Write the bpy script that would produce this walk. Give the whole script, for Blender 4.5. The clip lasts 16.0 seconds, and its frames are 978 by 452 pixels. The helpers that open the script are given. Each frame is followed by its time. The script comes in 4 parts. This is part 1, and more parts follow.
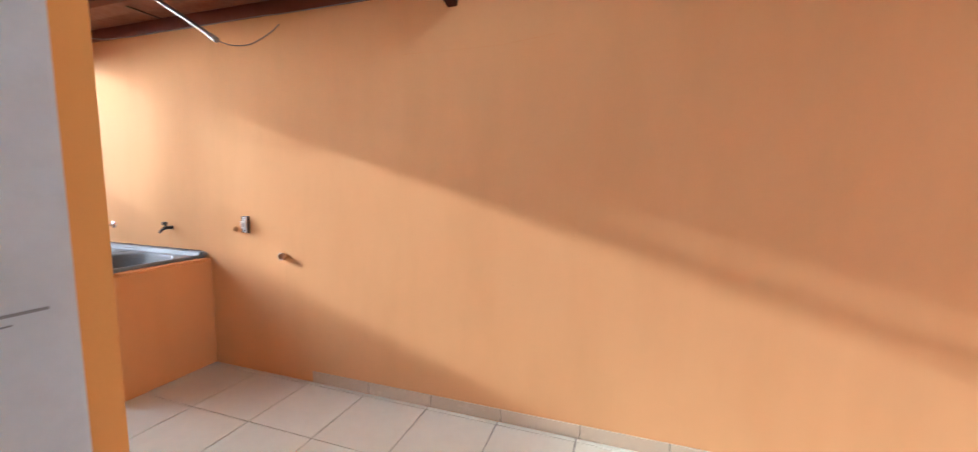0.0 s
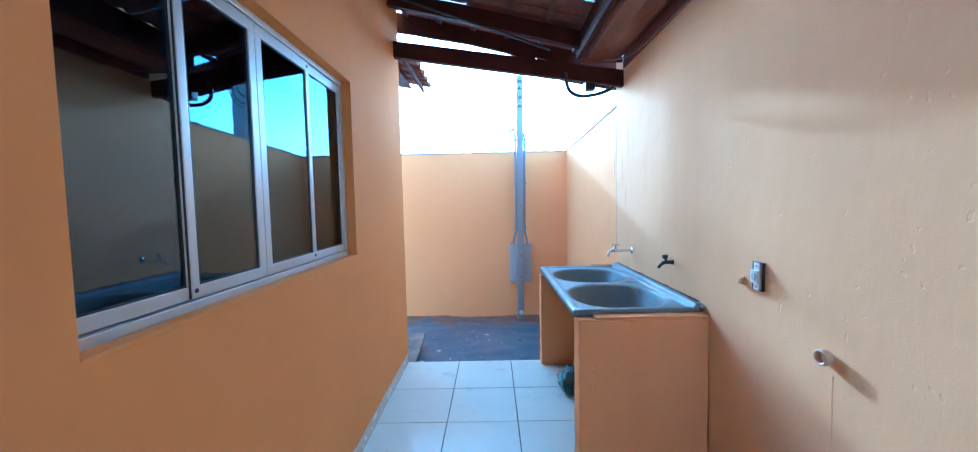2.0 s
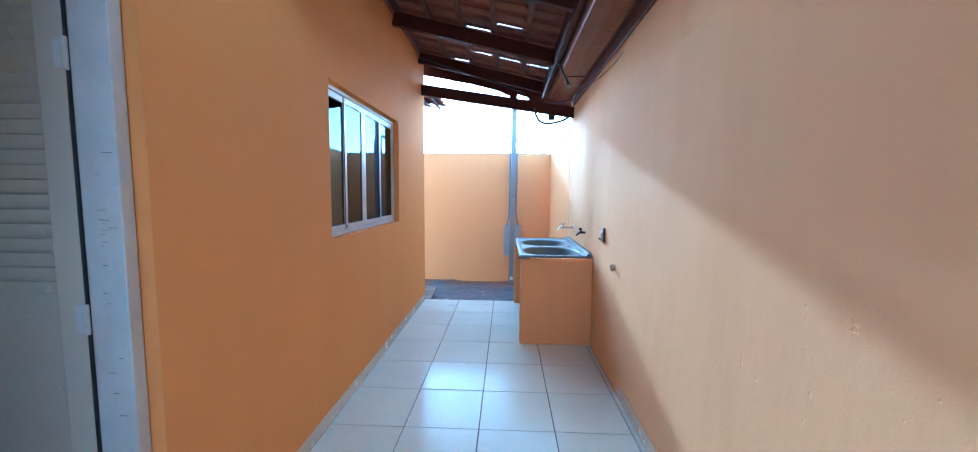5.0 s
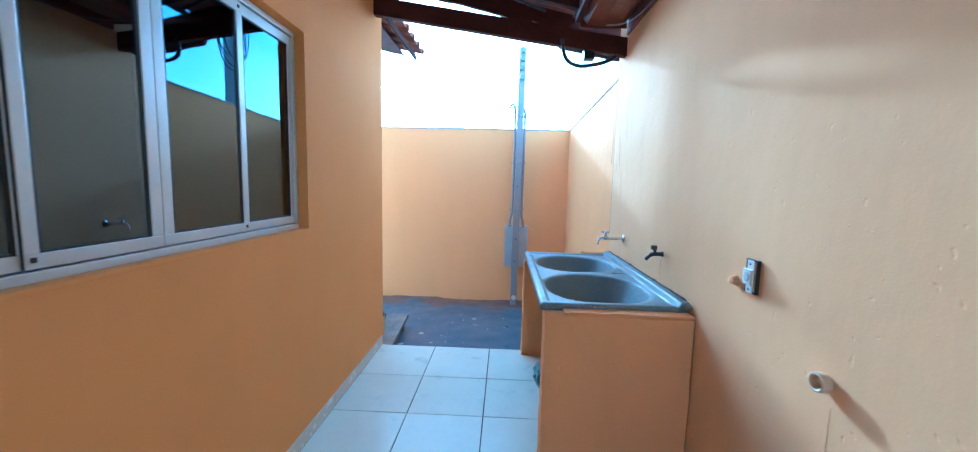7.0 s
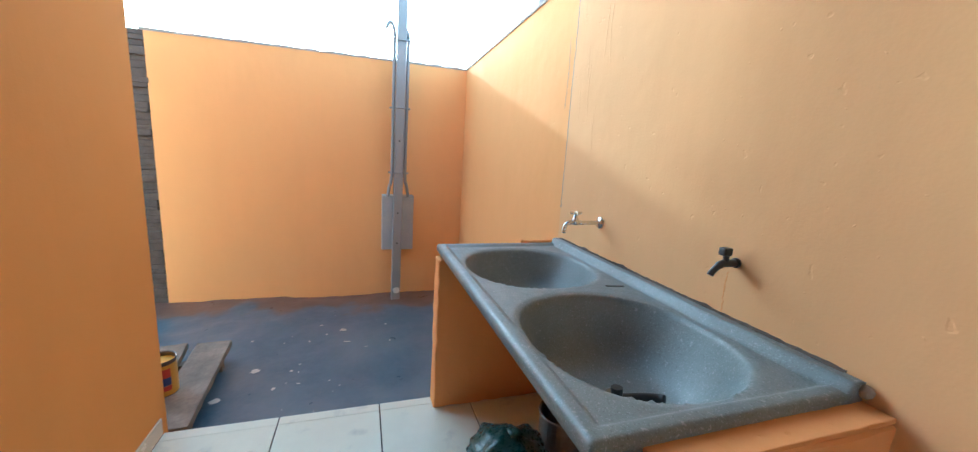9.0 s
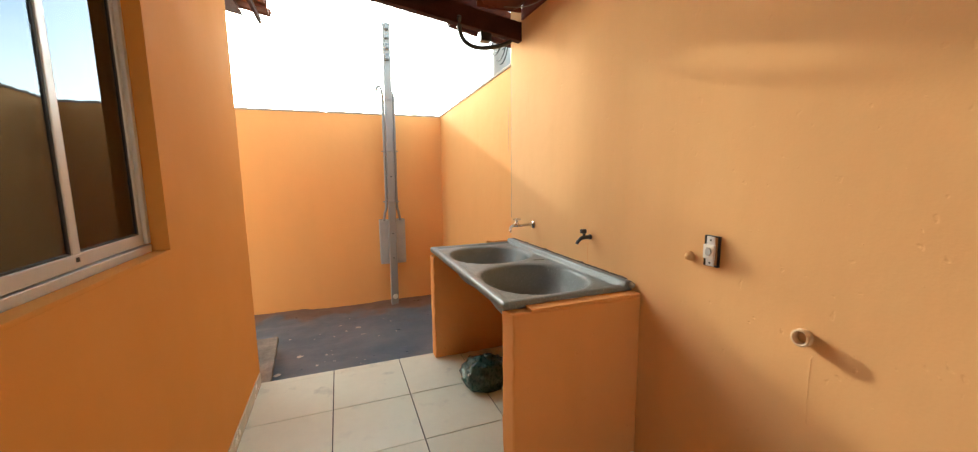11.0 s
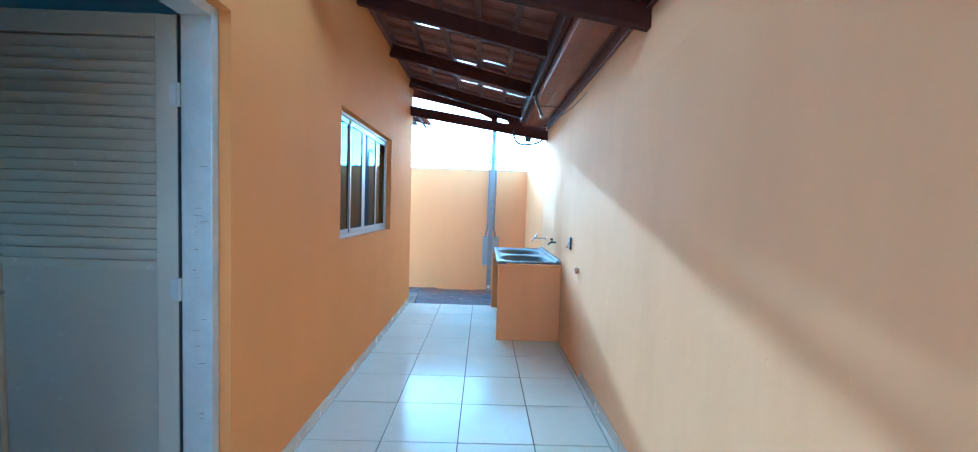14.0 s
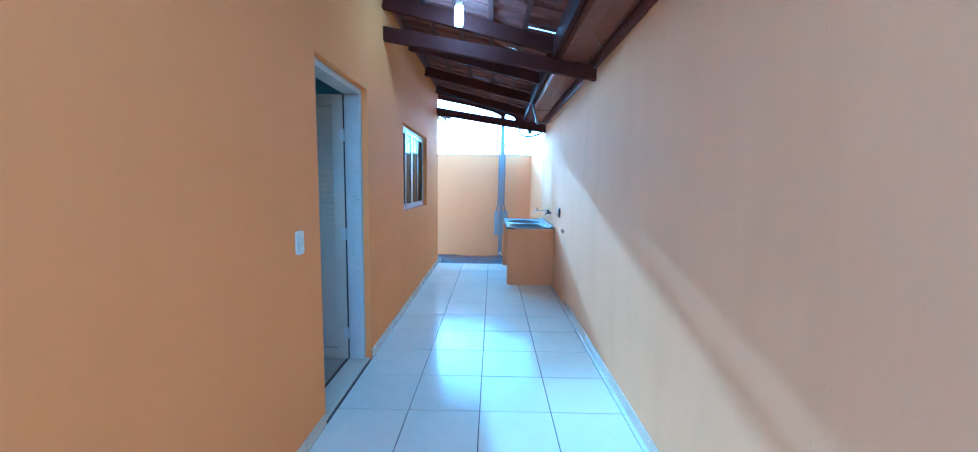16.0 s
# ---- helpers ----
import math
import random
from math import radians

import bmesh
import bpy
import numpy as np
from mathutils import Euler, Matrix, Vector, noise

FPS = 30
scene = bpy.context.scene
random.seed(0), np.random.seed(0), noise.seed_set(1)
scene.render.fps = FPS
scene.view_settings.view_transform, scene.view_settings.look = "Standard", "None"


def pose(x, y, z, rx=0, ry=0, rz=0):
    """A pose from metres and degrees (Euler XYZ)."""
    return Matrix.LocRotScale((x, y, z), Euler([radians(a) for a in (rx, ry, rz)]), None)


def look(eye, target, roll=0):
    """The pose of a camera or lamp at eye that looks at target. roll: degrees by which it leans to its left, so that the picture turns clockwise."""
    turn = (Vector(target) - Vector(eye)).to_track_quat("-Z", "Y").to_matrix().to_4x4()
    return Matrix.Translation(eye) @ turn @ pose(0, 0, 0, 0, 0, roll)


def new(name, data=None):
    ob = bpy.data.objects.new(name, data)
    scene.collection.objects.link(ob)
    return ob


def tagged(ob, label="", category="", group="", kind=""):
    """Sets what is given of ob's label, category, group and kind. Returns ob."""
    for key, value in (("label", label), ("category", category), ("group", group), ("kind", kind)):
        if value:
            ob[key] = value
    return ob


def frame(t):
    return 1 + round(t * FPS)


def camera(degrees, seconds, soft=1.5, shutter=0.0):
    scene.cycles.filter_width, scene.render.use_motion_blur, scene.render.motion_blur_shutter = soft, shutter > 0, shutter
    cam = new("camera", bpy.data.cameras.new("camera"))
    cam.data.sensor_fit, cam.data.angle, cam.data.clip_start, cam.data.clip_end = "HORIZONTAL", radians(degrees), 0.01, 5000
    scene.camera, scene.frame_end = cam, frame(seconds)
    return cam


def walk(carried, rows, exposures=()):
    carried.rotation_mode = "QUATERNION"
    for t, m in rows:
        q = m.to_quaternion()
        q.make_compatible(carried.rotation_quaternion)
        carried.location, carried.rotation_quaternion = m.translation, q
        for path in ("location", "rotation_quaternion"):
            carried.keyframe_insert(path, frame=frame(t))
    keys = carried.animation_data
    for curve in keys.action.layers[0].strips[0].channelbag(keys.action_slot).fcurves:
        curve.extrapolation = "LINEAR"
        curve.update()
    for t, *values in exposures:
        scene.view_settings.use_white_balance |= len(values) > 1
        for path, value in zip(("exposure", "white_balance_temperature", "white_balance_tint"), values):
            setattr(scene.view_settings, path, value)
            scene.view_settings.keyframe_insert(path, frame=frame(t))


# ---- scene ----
cam = camera(102.9, 16.0, soft=1.15, shutter=0.15)
PATH = [
    (0, (0.094, -0.157, 1.399), (-0.526, 1.732, 1.179), 0.9),
    (0.3, (0.03, 0.114, 1.409), (-1.141, 1.709, 1.123), -0.3),
    (0.5, (-0.066, 0.247, 1.408), (-1.486, 1.625, 1.116), -0.3),
    (0.7, (-0.155, 0.358, 1.395), (-1.827, 1.429, 1.151), -0.5),
    (1, (-0.308, 0.517, 1.378), (-2.146, 1.244, 1.078), -0.5),
    (1.5, (-0.616, 0.751, 1.38), (-2.589, 0.987, 1.159), -0.8),
    (2, (-0.826, 0.837, 1.401), (-2.822, 0.819, 1.281), -1.2),
    (2.5, (-0.672, 0.968, 1.402), (-2.662, 0.84, 1.257), -1.1),
    (3, (-0.299, 1.004, 1.411), (-2.292, 0.893, 1.28), 0.5),
    (3.5, (0.124, 1.057, 1.425), (-1.871, 0.95, 1.317), -0.5),
    (4, (0.522, 1.111, 1.436), (-1.465, 1.003, 1.239), 1.0),
    (4.2, (0.661, 1.104, 1.432), (-1.333, 1.049, 1.284), 0.5),
    (4.7, (0.86, 1.13, 1.43), (-1.13, 1.06, 1.27), 0.4),
    (5.25, (0.64, 1.12, 1.41), (-1.35, 1.02, 1.22), 0.7),
    (5.8, (0.16, 1.12, 1.385), (-1.83, 1.03, 1.17), 0.9),
    (6.5, (-0.559, 1.087, 1.364), (-2.545, 0.978, 1.153), 0.7),
    (7, (-1.071, 1.068, 1.368), (-3.058, 0.991, 1.156), 1.4),
    (7.5, (-1.538, 1.046, 1.363), (-3.522, 1.042, 1.115), 0.8),
    (8, (-1.941, 1.025, 1.346), (-3.913, 1.038, 1.016), 0.4),
    (8.5, (-2.251, 0.96, 1.313), (-4.173, 1.334, 0.903), 1.0),
    (9, (-2.359, 0.894, 1.287), (-4.226, 1.511, 0.92), 3.5),
    (9.2, (-2.316, 0.848, 1.309), (-4.148, 1.604, 1.041), 3.2),
    (10.2, (-1.92, 0.63, 1.33), (-3.75, 1.41, 1.09), 1.2),
    (11.4, (-1.017, 0.627, 1.387), (-2.901, 1.256, 1.151), -2.6),
    (11.5, (-0.923, 0.641, 1.386), (-2.823, 1.237, 1.197), -2.5),
    (12, (-0.464, 0.766, 1.386), (-2.427, 1.103, 1.207), -0.4),
    (12.5, (0.011, 0.824, 1.386), (-1.958, 1.075, 1.138), 0.4),
    (13, (0.464, 0.937, 1.388), (-1.52, 1.059, 1.171), 2.1),
    (13.5, (0.901, 0.983, 1.399), (-1.084, 1.079, 1.175), 2.3),
    (14, (1.272, 1.086, 1.404), (-0.726, 1.116, 1.304), 1.9),
    (14.5, (1.712, 1.06, 1.446), (-0.284, 1.147, 1.363), 1.9),
    (15, (2.108, 1.082, 1.429), (0.116, 1.066, 1.255), 1.3),
    (15.5, (2.451, 1.031, 1.452), (0.458, 1.043, 1.282), 0.5),
    (16, (2.743, 1.035, 1.446), (0.755, 1.019, 1.23), 0.9),
]
EXPOSURES = [
    (0, 3.25, 5300, 8),
    (0.5, 3.13, 3450, -12),
    (1.5, 3.10, 3330, -15),
    (2, 3.10, 3300, -12),
    (2.5, 3.10, 3820, -6),
    (3, 3.20, 3350, -8),
    (3.5, 3.18, 4050, -3),
    (4.2, 3.20, 3900, -7),
    (6.5, 3.09, 3000, -14),
    (7, 3.07, 3300, -16),
    (7.5, 2.95, 4030, -6),
    (8, 2.85, 4430, -4),
    (9, 2.87, 4640, -10),
    (11.4, 2.78, 6800, -2),
    (12, 2.92, 5650, -4),
    (12.5, 3.08, 4500, -6),
    (13, 3.31, 3930, -12),
    (13.5, 3.40, 3570, -18),
    (14.5, 3.38, 3160, -18),
    (16, 3.26, 2970, -15),
]
walk(cam, [(t, look(eye, target, roll)) for t, eye, target, roll in PATH], EXPOSURES)

# ---- world and sun ----
TO_SUN = Vector((-0.925, -0.186, 0.304)).normalized()
world = bpy.data.worlds.new("sky")
scene.world = world
world.use_nodes = True
wn = world.node_tree
sky = wn.nodes.new("ShaderNodeTexSky")
sky.sky_type = 'NISHITA'
sky.sun_disc = False
sky.sun_elevation = math.asin(TO_SUN.z)
sky.sun_rotation = math.atan2(TO_SUN.x, TO_SUN.y)
sky.air_density, sky.dust_density, sky.ozone_density = 1.0, 1.0, 1.0
bg = wn.nodes["Background"]
bg.inputs["Strength"].default_value = 0.15
cloud, veil, lift, haze = (wn.nodes.new(k) for k in ("ShaderNodeTexNoise", "ShaderNodeMapRange", "ShaderNodeHueSaturation", "ShaderNodeMix"))
cloud.inputs["Scale"].default_value, cloud.inputs["Detail"].default_value, cloud.inputs["Roughness"].default_value = 2.3, 6, 0.55
veil.inputs["From Min"].default_value, veil.inputs["From Max"].default_value = 0.38, 0.62
veil.inputs["To Min"].default_value, veil.inputs["To Max"].default_value = 0.15, 0.95
lift.inputs["Saturation"].default_value, lift.inputs["Value"].default_value = 0.12, 1.15
haze.data_type = 'RGBA'
wn.links.new(cloud.outputs["Fac"], veil.inputs["Value"])
wn.links.new(sky.outputs["Color"], lift.inputs["Color"])
wn.links.new(veil.outputs["Result"], haze.inputs["Factor"])
wn.links.new(sky.outputs["Color"], haze.inputs["A"])
wn.links.new(lift.outputs["Color"], haze.inputs["B"])
wn.links.new(haze.outputs["Result"], bg.inputs["Color"])
sun_data = bpy.data.lights.new("sun", 'SUN')
sun_data.energy, sun_data.angle, sun_data.color = 0.6, radians(1.6), (1.0, 0.95, 0.88)
sun = new("sun", sun_data)
sun.matrix_world = look(TO_SUN * 50, (0, 0, 0))


# ---- materials ----
def mat(name, base, rough=0.6, metal=0.0, alt=None, scale=3.0, amount=0.5, bump=0.0, bump_scale=40.0, fine=None, spec=0.5, island=0.0, coat=0.0):
    """A surface with colour variation at two scales and a fine relief. alt: the second colour; fine: a third, for small spots."""
    m = bpy.data.materials.new(name)
    m.use_nodes = True
    nt = m.node_tree
    p = nt.nodes["Principled BSDF"]
    p.inputs["Roughness"].default_value = rough
    p.inputs["Metallic"].default_value = metal
    p.inputs["Specular IOR Level"].default_value = spec
    p.inputs["Coat Weight"].default_value = coat
    geo = nt.nodes.new("ShaderNodeNewGeometry")
    where = geo.outputs["Position"]
    rgb = nt.nodes.new("ShaderNodeRGB")
    rgb.outputs[0].default_value = (*base, 1)
    col = rgb.outputs[0]

    def blend(fac, a, colour):
        mx = nt.nodes.new("ShaderNodeMix")
        mx.data_type = 'RGBA'
        nt.links.new(fac, mx.inputs["Factor"])
        nt.links.new(a, mx.inputs["A"])
        mx.inputs["B"].default_value = (*colour, 1)
        return mx.outputs["Result"]

    def noise_ramp(sc, lo, hi, top, detail=5.0):
        n = nt.nodes.new("ShaderNodeTexNoise")
        n.inputs["Scale"].default_value, n.inputs["Detail"].default_value, n.inputs["Roughness"].default_value = sc, detail, 0.6
        nt.links.new(where, n.inputs["Vector"])
        r = nt.nodes.new("ShaderNodeMapRange")
        r.inputs["From Min"].default_value, r.inputs["From Max"].default_value, r.inputs["To Max"].default_value = lo, hi, top
        nt.links.new(n.outputs["Fac"], r.inputs["Value"])
        return r.outputs["Result"], n

    if alt:
        f, _ = noise_ramp(scale, 0.35, 0.7, amount)
        col = blend(f, col, alt)
        f, _ = noise_ramp(scale * 9, 0.4, 0.75, amount * 0.5)
        col = blend(f, col, alt)
    if fine:
        f, _ = noise_ramp(scale * 40, 0.6, 0.68, 0.8, 2.0)
        col = blend(f, col, fine)
    if island:
        oi = nt.nodes.new("ShaderNodeObjectInfo")
        hs = nt.nodes.new("ShaderNodeHueSaturation")
        r = nt.nodes.new("ShaderNodeMapRange")
        r.inputs["To Min"].default_value, r.inputs["To Max"].default_value = 1 - island, 1 + island
        nt.links.new(oi.outputs["Random"], r.inputs["Value"])
        nt.links.new(r.outputs["Result"], hs.inputs["Value"])
        nt.links.new(col, hs.inputs["Color"])
        col = hs.outputs["Color"]
    nt.links.new(col, p.inputs["Base Color"])
    f, n = noise_ramp(scale * 4, 0.3, 0.7, 1.0)
    r = nt.nodes.new("ShaderNodeMapRange")
    r.inputs["To Min"].default_value, r.inputs["To Max"].default_value = max(rough - 0.07, 0.02), min(rough + 0.09, 1)
    nt.links.new(f, r.inputs["Value"])
    nt.links.new(r.outputs["Result"], p.inputs["Roughness"])
    if bump:
        n1 = nt.nodes.new("ShaderNodeTexNoise")
        n1.inputs["Scale"].default_value, n1.inputs["Detail"].default_value = bump_scale, 4
        nt.links.new(where, n1.inputs["Vector"])
        b = nt.nodes.new("ShaderNodeBump")
        b.inputs["Strength"].default_value, b.inputs["Distance"].default_value = bump, 0.01
        nt.links.new(n1.outputs["Fac"], b.inputs["Height"])
        nt.links.new(b.outputs["Normal"], p.inputs["Normal"])
    return m


def plaster(name, base, alt, rough_amount, chips, streaks=0.5):
    """Painted render: slow trowel waves, fine sand grain, runs and small chipped spots."""
    m = mat(name, base, 0.85, alt=alt, scale=0.9, amount=0.55, spec=0.08)
    nt = m.node_tree
    p = nt.nodes["Principled BSDF"]
    geo = nt.nodes.new("ShaderNodeNewGeometry")

    def tex(sc, detail, stretch=(1, 1, 1)):
        mp = nt.nodes.new("ShaderNodeMapping")
        mp.inputs["Scale"].default_value = stretch
        nt.links.new(geo.outputs["Position"], mp.inputs["Vector"])
        n = nt.nodes.new("ShaderNodeTexNoise")
        n.inputs["Scale"].default_value, n.inputs["Detail"].default_value = sc, detail
        nt.links.new(mp.outputs["Vector"], n.inputs["Vector"])
        return n.outputs["Fac"]

    def bumped(height, dist, strength, before=None):
        b = nt.nodes.new("ShaderNodeBump")
        b.inputs["Distance"].default_value, b.inputs["Strength"].default_value = dist, strength
        nt.links.new(height, b.inputs["Height"])
        if before:
            nt.links.new(before, b.inputs["Normal"])
        return b.outputs["Normal"]

    old = p.inputs["Base Color"].links[0].from_socket
    for height, lo, hi, top, shade in ((tex(5, 4, (1, 1, 0.22)), 0.45, 0.8, 0.7, 0.84), (tex(1.6, 5, (1, 1, 0.7)), 0.5, 0.72, 0.5, 0.9)):
        r = nt.nodes.new("ShaderNodeMapRange")
        r.inputs["From Min"].default_value, r.inputs["From Max"].default_value, r.inputs["To Max"].default_value = lo, hi, top * min(1.0, streaks)
        nt.links.new(height, r.inputs["Value"])
        mx = nt.nodes.new("ShaderNodeMix")
        mx.data_type = 'RGBA'
        nt.links.new(r.outputs["Result"], mx.inputs["Factor"])
        nt.links.new(old, mx.inputs["A"])
        mx.inputs["B"].default_value = (base[0] * shade, base[1] * shade * 0.97, base[2] * shade * 0.92, 1)
        old = mx.outputs["Result"]
    nt.links.new(old, p.inputs["Base Color"])
    nrm = bumped(tex(2.2, 3), 0.05 * rough_amount, 0.55)
    nrm = bumped(tex(9, 4, (1, 1, 0.4)), 0.012 * rough_amount, 0.6, nrm)
    nrm = bumped(tex(130, 2), 0.002, 0.18, nrm)
    if chips:
        r = nt.nodes.new("ShaderNodeMapRange")
        r.inputs["From Min"].default_value, r.inputs["From Max"].default_value = 0.72, 0.765
        nt.links.new(tex(34, 1.5, (0.9, 1, 0.7)), r.inputs["Value"])
        nrm = bumped(r.outputs["Result"], -0.006, chips, nrm)
    nt.links.new(nrm, p.inputs["Normal"])
    return m


# light and shade tuned into the oranges: house wall deeper, boundary and yard paler
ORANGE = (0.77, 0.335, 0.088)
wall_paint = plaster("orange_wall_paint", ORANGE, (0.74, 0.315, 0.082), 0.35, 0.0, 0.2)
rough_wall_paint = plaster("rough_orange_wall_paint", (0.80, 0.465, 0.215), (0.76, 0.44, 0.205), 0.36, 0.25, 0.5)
yard_paint = plaster("yard_orange_wall_paint", (0.82, 0.42, 0.155), (0.79, 0.40, 0.15), 0.4, 0.2, 0.25)
tank_paint = plaster("tank_orange_paint", (0.78, 0.36, 0.125), (0.72, 0.335, 0.125), 0.5, 0.5)
mortar_raw = mat("raw_mortar", (0.125, 0.095, 0.078), 0.95, alt=(0.07, 0.055, 0.045), scale=9, amount=0.8, bump=1.0, bump_scale=28)
mortar_cap = mat("mortar_cap", (0.42, 0.36, 0.3), 0.95, alt=(0.3, 0.25, 0.2), scale=8, amount=0.7, bump=0.9, bump_scale=40)
tile_white = mat("glazed_floor_tile", (0.76, 0.745, 0.61), 0.14, spec=0.08, alt=(0.64, 0.61, 0.49), scale=1.7, amount=0.5, bump=0.02, bump_scale=9, island=0.03)
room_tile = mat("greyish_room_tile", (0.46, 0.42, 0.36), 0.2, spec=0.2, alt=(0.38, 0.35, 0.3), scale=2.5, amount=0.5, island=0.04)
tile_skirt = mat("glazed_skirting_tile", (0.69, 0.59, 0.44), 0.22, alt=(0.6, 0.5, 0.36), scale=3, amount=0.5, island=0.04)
st_nt = tile_white.node_tree
s_geo, s_sep, s_noise, s_map, s_near, s_mul, s_mix = (st_nt.nodes.new(k) for k in ("ShaderNodeNewGeometry", "ShaderNodeSeparateXYZ", "ShaderNodeTexNoise", "ShaderNodeMapRange", "ShaderNodeMapRange", "ShaderNodeMath", "ShaderNodeMix"))
s_noise.inputs["Scale"].default_value, s_noise.inputs["Detail"].default_value = 7.5, 6
s_map.inputs["From Min"].default_value, s_map.inputs["From Max"].default_value, s_map.inputs["To Max"].default_value = 0.60, 0.72, 0.3
s_near.inputs["From Min"].default_value, s_near.inputs["From Max"].default_value, s_near.inputs["To Min"].default_value, s_near.inputs["To Max"].default_value = -4.0, -3.0, 1.0, 0.12
s_mul.operation = 'MULTIPLY'
st_nt.links.new(s_geo.outputs["Position"], s_sep.inputs[0])
st_nt.links.new(s_geo.outputs["Position"], s_noise.inputs["Vector"])
st_nt.links.new(s_noise.outputs["Fac"], s_map.inputs["Value"])
st_nt.links.new(s_sep.outputs["X"], s_near.inputs["Value"])
st_nt.links.new(s_map.outputs["Result"], s_mul.inputs[0])
st_nt.links.new(s_near.outputs["Result"], s_mul.inputs[1])
s_mix.data_type = 'RGBA'
s_bsdf = st_nt.nodes["Principled BSDF"]
st_nt.links.new(s_mul.outputs[0], s_mix.inputs["Factor"])
st_nt.links.new(s_bsdf.inputs["Base Color"].links[0].from_socket, s_mix.inputs["A"])
s_mix.inputs["B"].default_value = (0.22, 0.23, 0.24, 1)
st_nt.links.new(s_mix.outputs["Result"], s_bsdf.inputs["Base Color"])
grout = mat("dark_grout", (0.11, 0.09, 0.075), 0.9, alt=(0.07, 0.06, 0.05), scale=5, amount=0.7)
ground_mat = mat("dark_painted_cement", (0.05, 0.10, 0.148), 0.34, alt=(0.15, 0.185, 0.21), scale=1.9, amount=0.7, bump=0.25, bump_scale=14)
# bare earth left along the foot of the rear wall
gt = ground_mat.node_tree
g_geo, g_sep, g_noise, g_add, g_map, g_mixc = (gt.nodes.new(k) for k in ("ShaderNodeNewGeometry", "ShaderNodeSeparateXYZ", "ShaderNodeTexNoise", "ShaderNodeMath", "ShaderNodeMapRange", "ShaderNodeMix"))
g_noise.inputs["Scale"].default_value, g_noise.inputs["Detail"].default_value = 2.2, 6
g_add.operation = 'MULTIPLY_ADD'
g_add.inputs[1].default_value = -1.3
gt.links.new(g_geo.outputs["Position"], g_sep.inputs[0])
gt.links.new(g_geo.outputs["Position"], g_noise.inputs["Vector"])
gt.links.new(g_noise.outputs["Fac"], g_add.inputs[0])
gt.links.new(g_sep.outputs["X"], g_add.inputs[2])
g_map.inputs["From Min"].default_value, g_map.inputs["From Max"].default_value, g_map.inputs["To Min"].default_value, g_map.inputs["To Max"].default_value = -6.88, -6.74, 0.85, 0.0
gt.links.new(g_add.outputs[0], g_map.inputs["Value"])
g_mixc.data_type = 'RGBA'
g_bsdf = gt.nodes["Principled BSDF"]
gt.links.new(g_map.outputs["Result"], g_mixc.inputs["Factor"])
gt.links.new(g_bsdf.inputs["Base Color"].links[0].from_socket, g_mixc.inputs["A"])
g_mixc.inputs["B"].default_value = (0.14, 0.075, 0.048, 1)
gt.links.new(g_mixc.outputs["Result"], g_bsdf.inputs["Base Color"])
wood_dark = mat("dark_varnished_wood", (0.066, 0.022, 0.017), 0.68, spec=0.12, alt=(0.04, 0.014, 0.011), scale=6, amount=0.7, bump=0.25, bump_scale=60, island=0.1)
batten_mat = mat("reddish_batten_wood", (0.12, 0.052, 0.04), 0.6, alt=(0.07, 0.03, 0.024), scale=8, amount=0.7, bump=0.3, bump_scale=70, island=0.15)
clay = mat("clay_roof_tile", (0.27, 0.115, 0.085), 0.8, alt=(0.15, 0.065, 0.05), scale=5, amount=0.7, bump=0.4, bump_scale=60, island=0.2)
gutter_mat = mat("brown_painted_steel", (0.2, 0.062, 0.036), 0.42, spec=0.3, alt=(0.14, 0.048, 0.03), scale=5, amount=0.6, bump=0.12, bump_scale=18)
alu = mat("white_aluminium", (0.66, 0.65, 0.63), 0.38, 0.25, alt=(0.55, 0.54, 0.52), scale=5, amount=0.4)
rubber = mat("black_gasket", (0.02, 0.02, 0.02), 0.5)
door_white = mat("white_door_enamel", (0.66, 0.60, 0.48), 0.2, alt=(0.58, 0.53, 0.43), scale=4, amount=0.5, bump=0.05, bump_scale=20)
frame_white = mat("scuffed_white_frame", (0.66, 0.65, 0.62), 0.5, alt=(0.5, 0.48, 0.45), scale=6, amount=0.6, bump=0.1, bump_scale=30)
scuff = mat("dark_scuff", (0.26, 0.235, 0.21), 0.8)
room_blue = mat("pale_blue_room_paint", (0.38, 0.6, 0.66), 0.6, alt=(0.36, 0.56, 0.62), scale=1, amount=0.4)
room_cream = mat("cream_room_paint", (0.7, 0.62, 0.48), 0.6, alt=(0.66, 0.58, 0.45), scale=1, amount=0.4)
room_white = mat("white_ceiling_paint", (0.75, 0.75, 0.74), 0.7, alt=(0.7, 0.7, 0.69), scale=1, amount=0.4)
granite = mat("grey_synthetic_granite", (0.175, 0.2, 0.2), 0.42, alt=(0.13, 0.15, 0.155), scale=5, amount=0.5, bump=0.06, bump_scale=160)
gt = granite.node_tree
g_geo = gt.nodes.new("ShaderNodeNewGeometry")
g_bsdf = gt.nodes["Principled BSDF"]
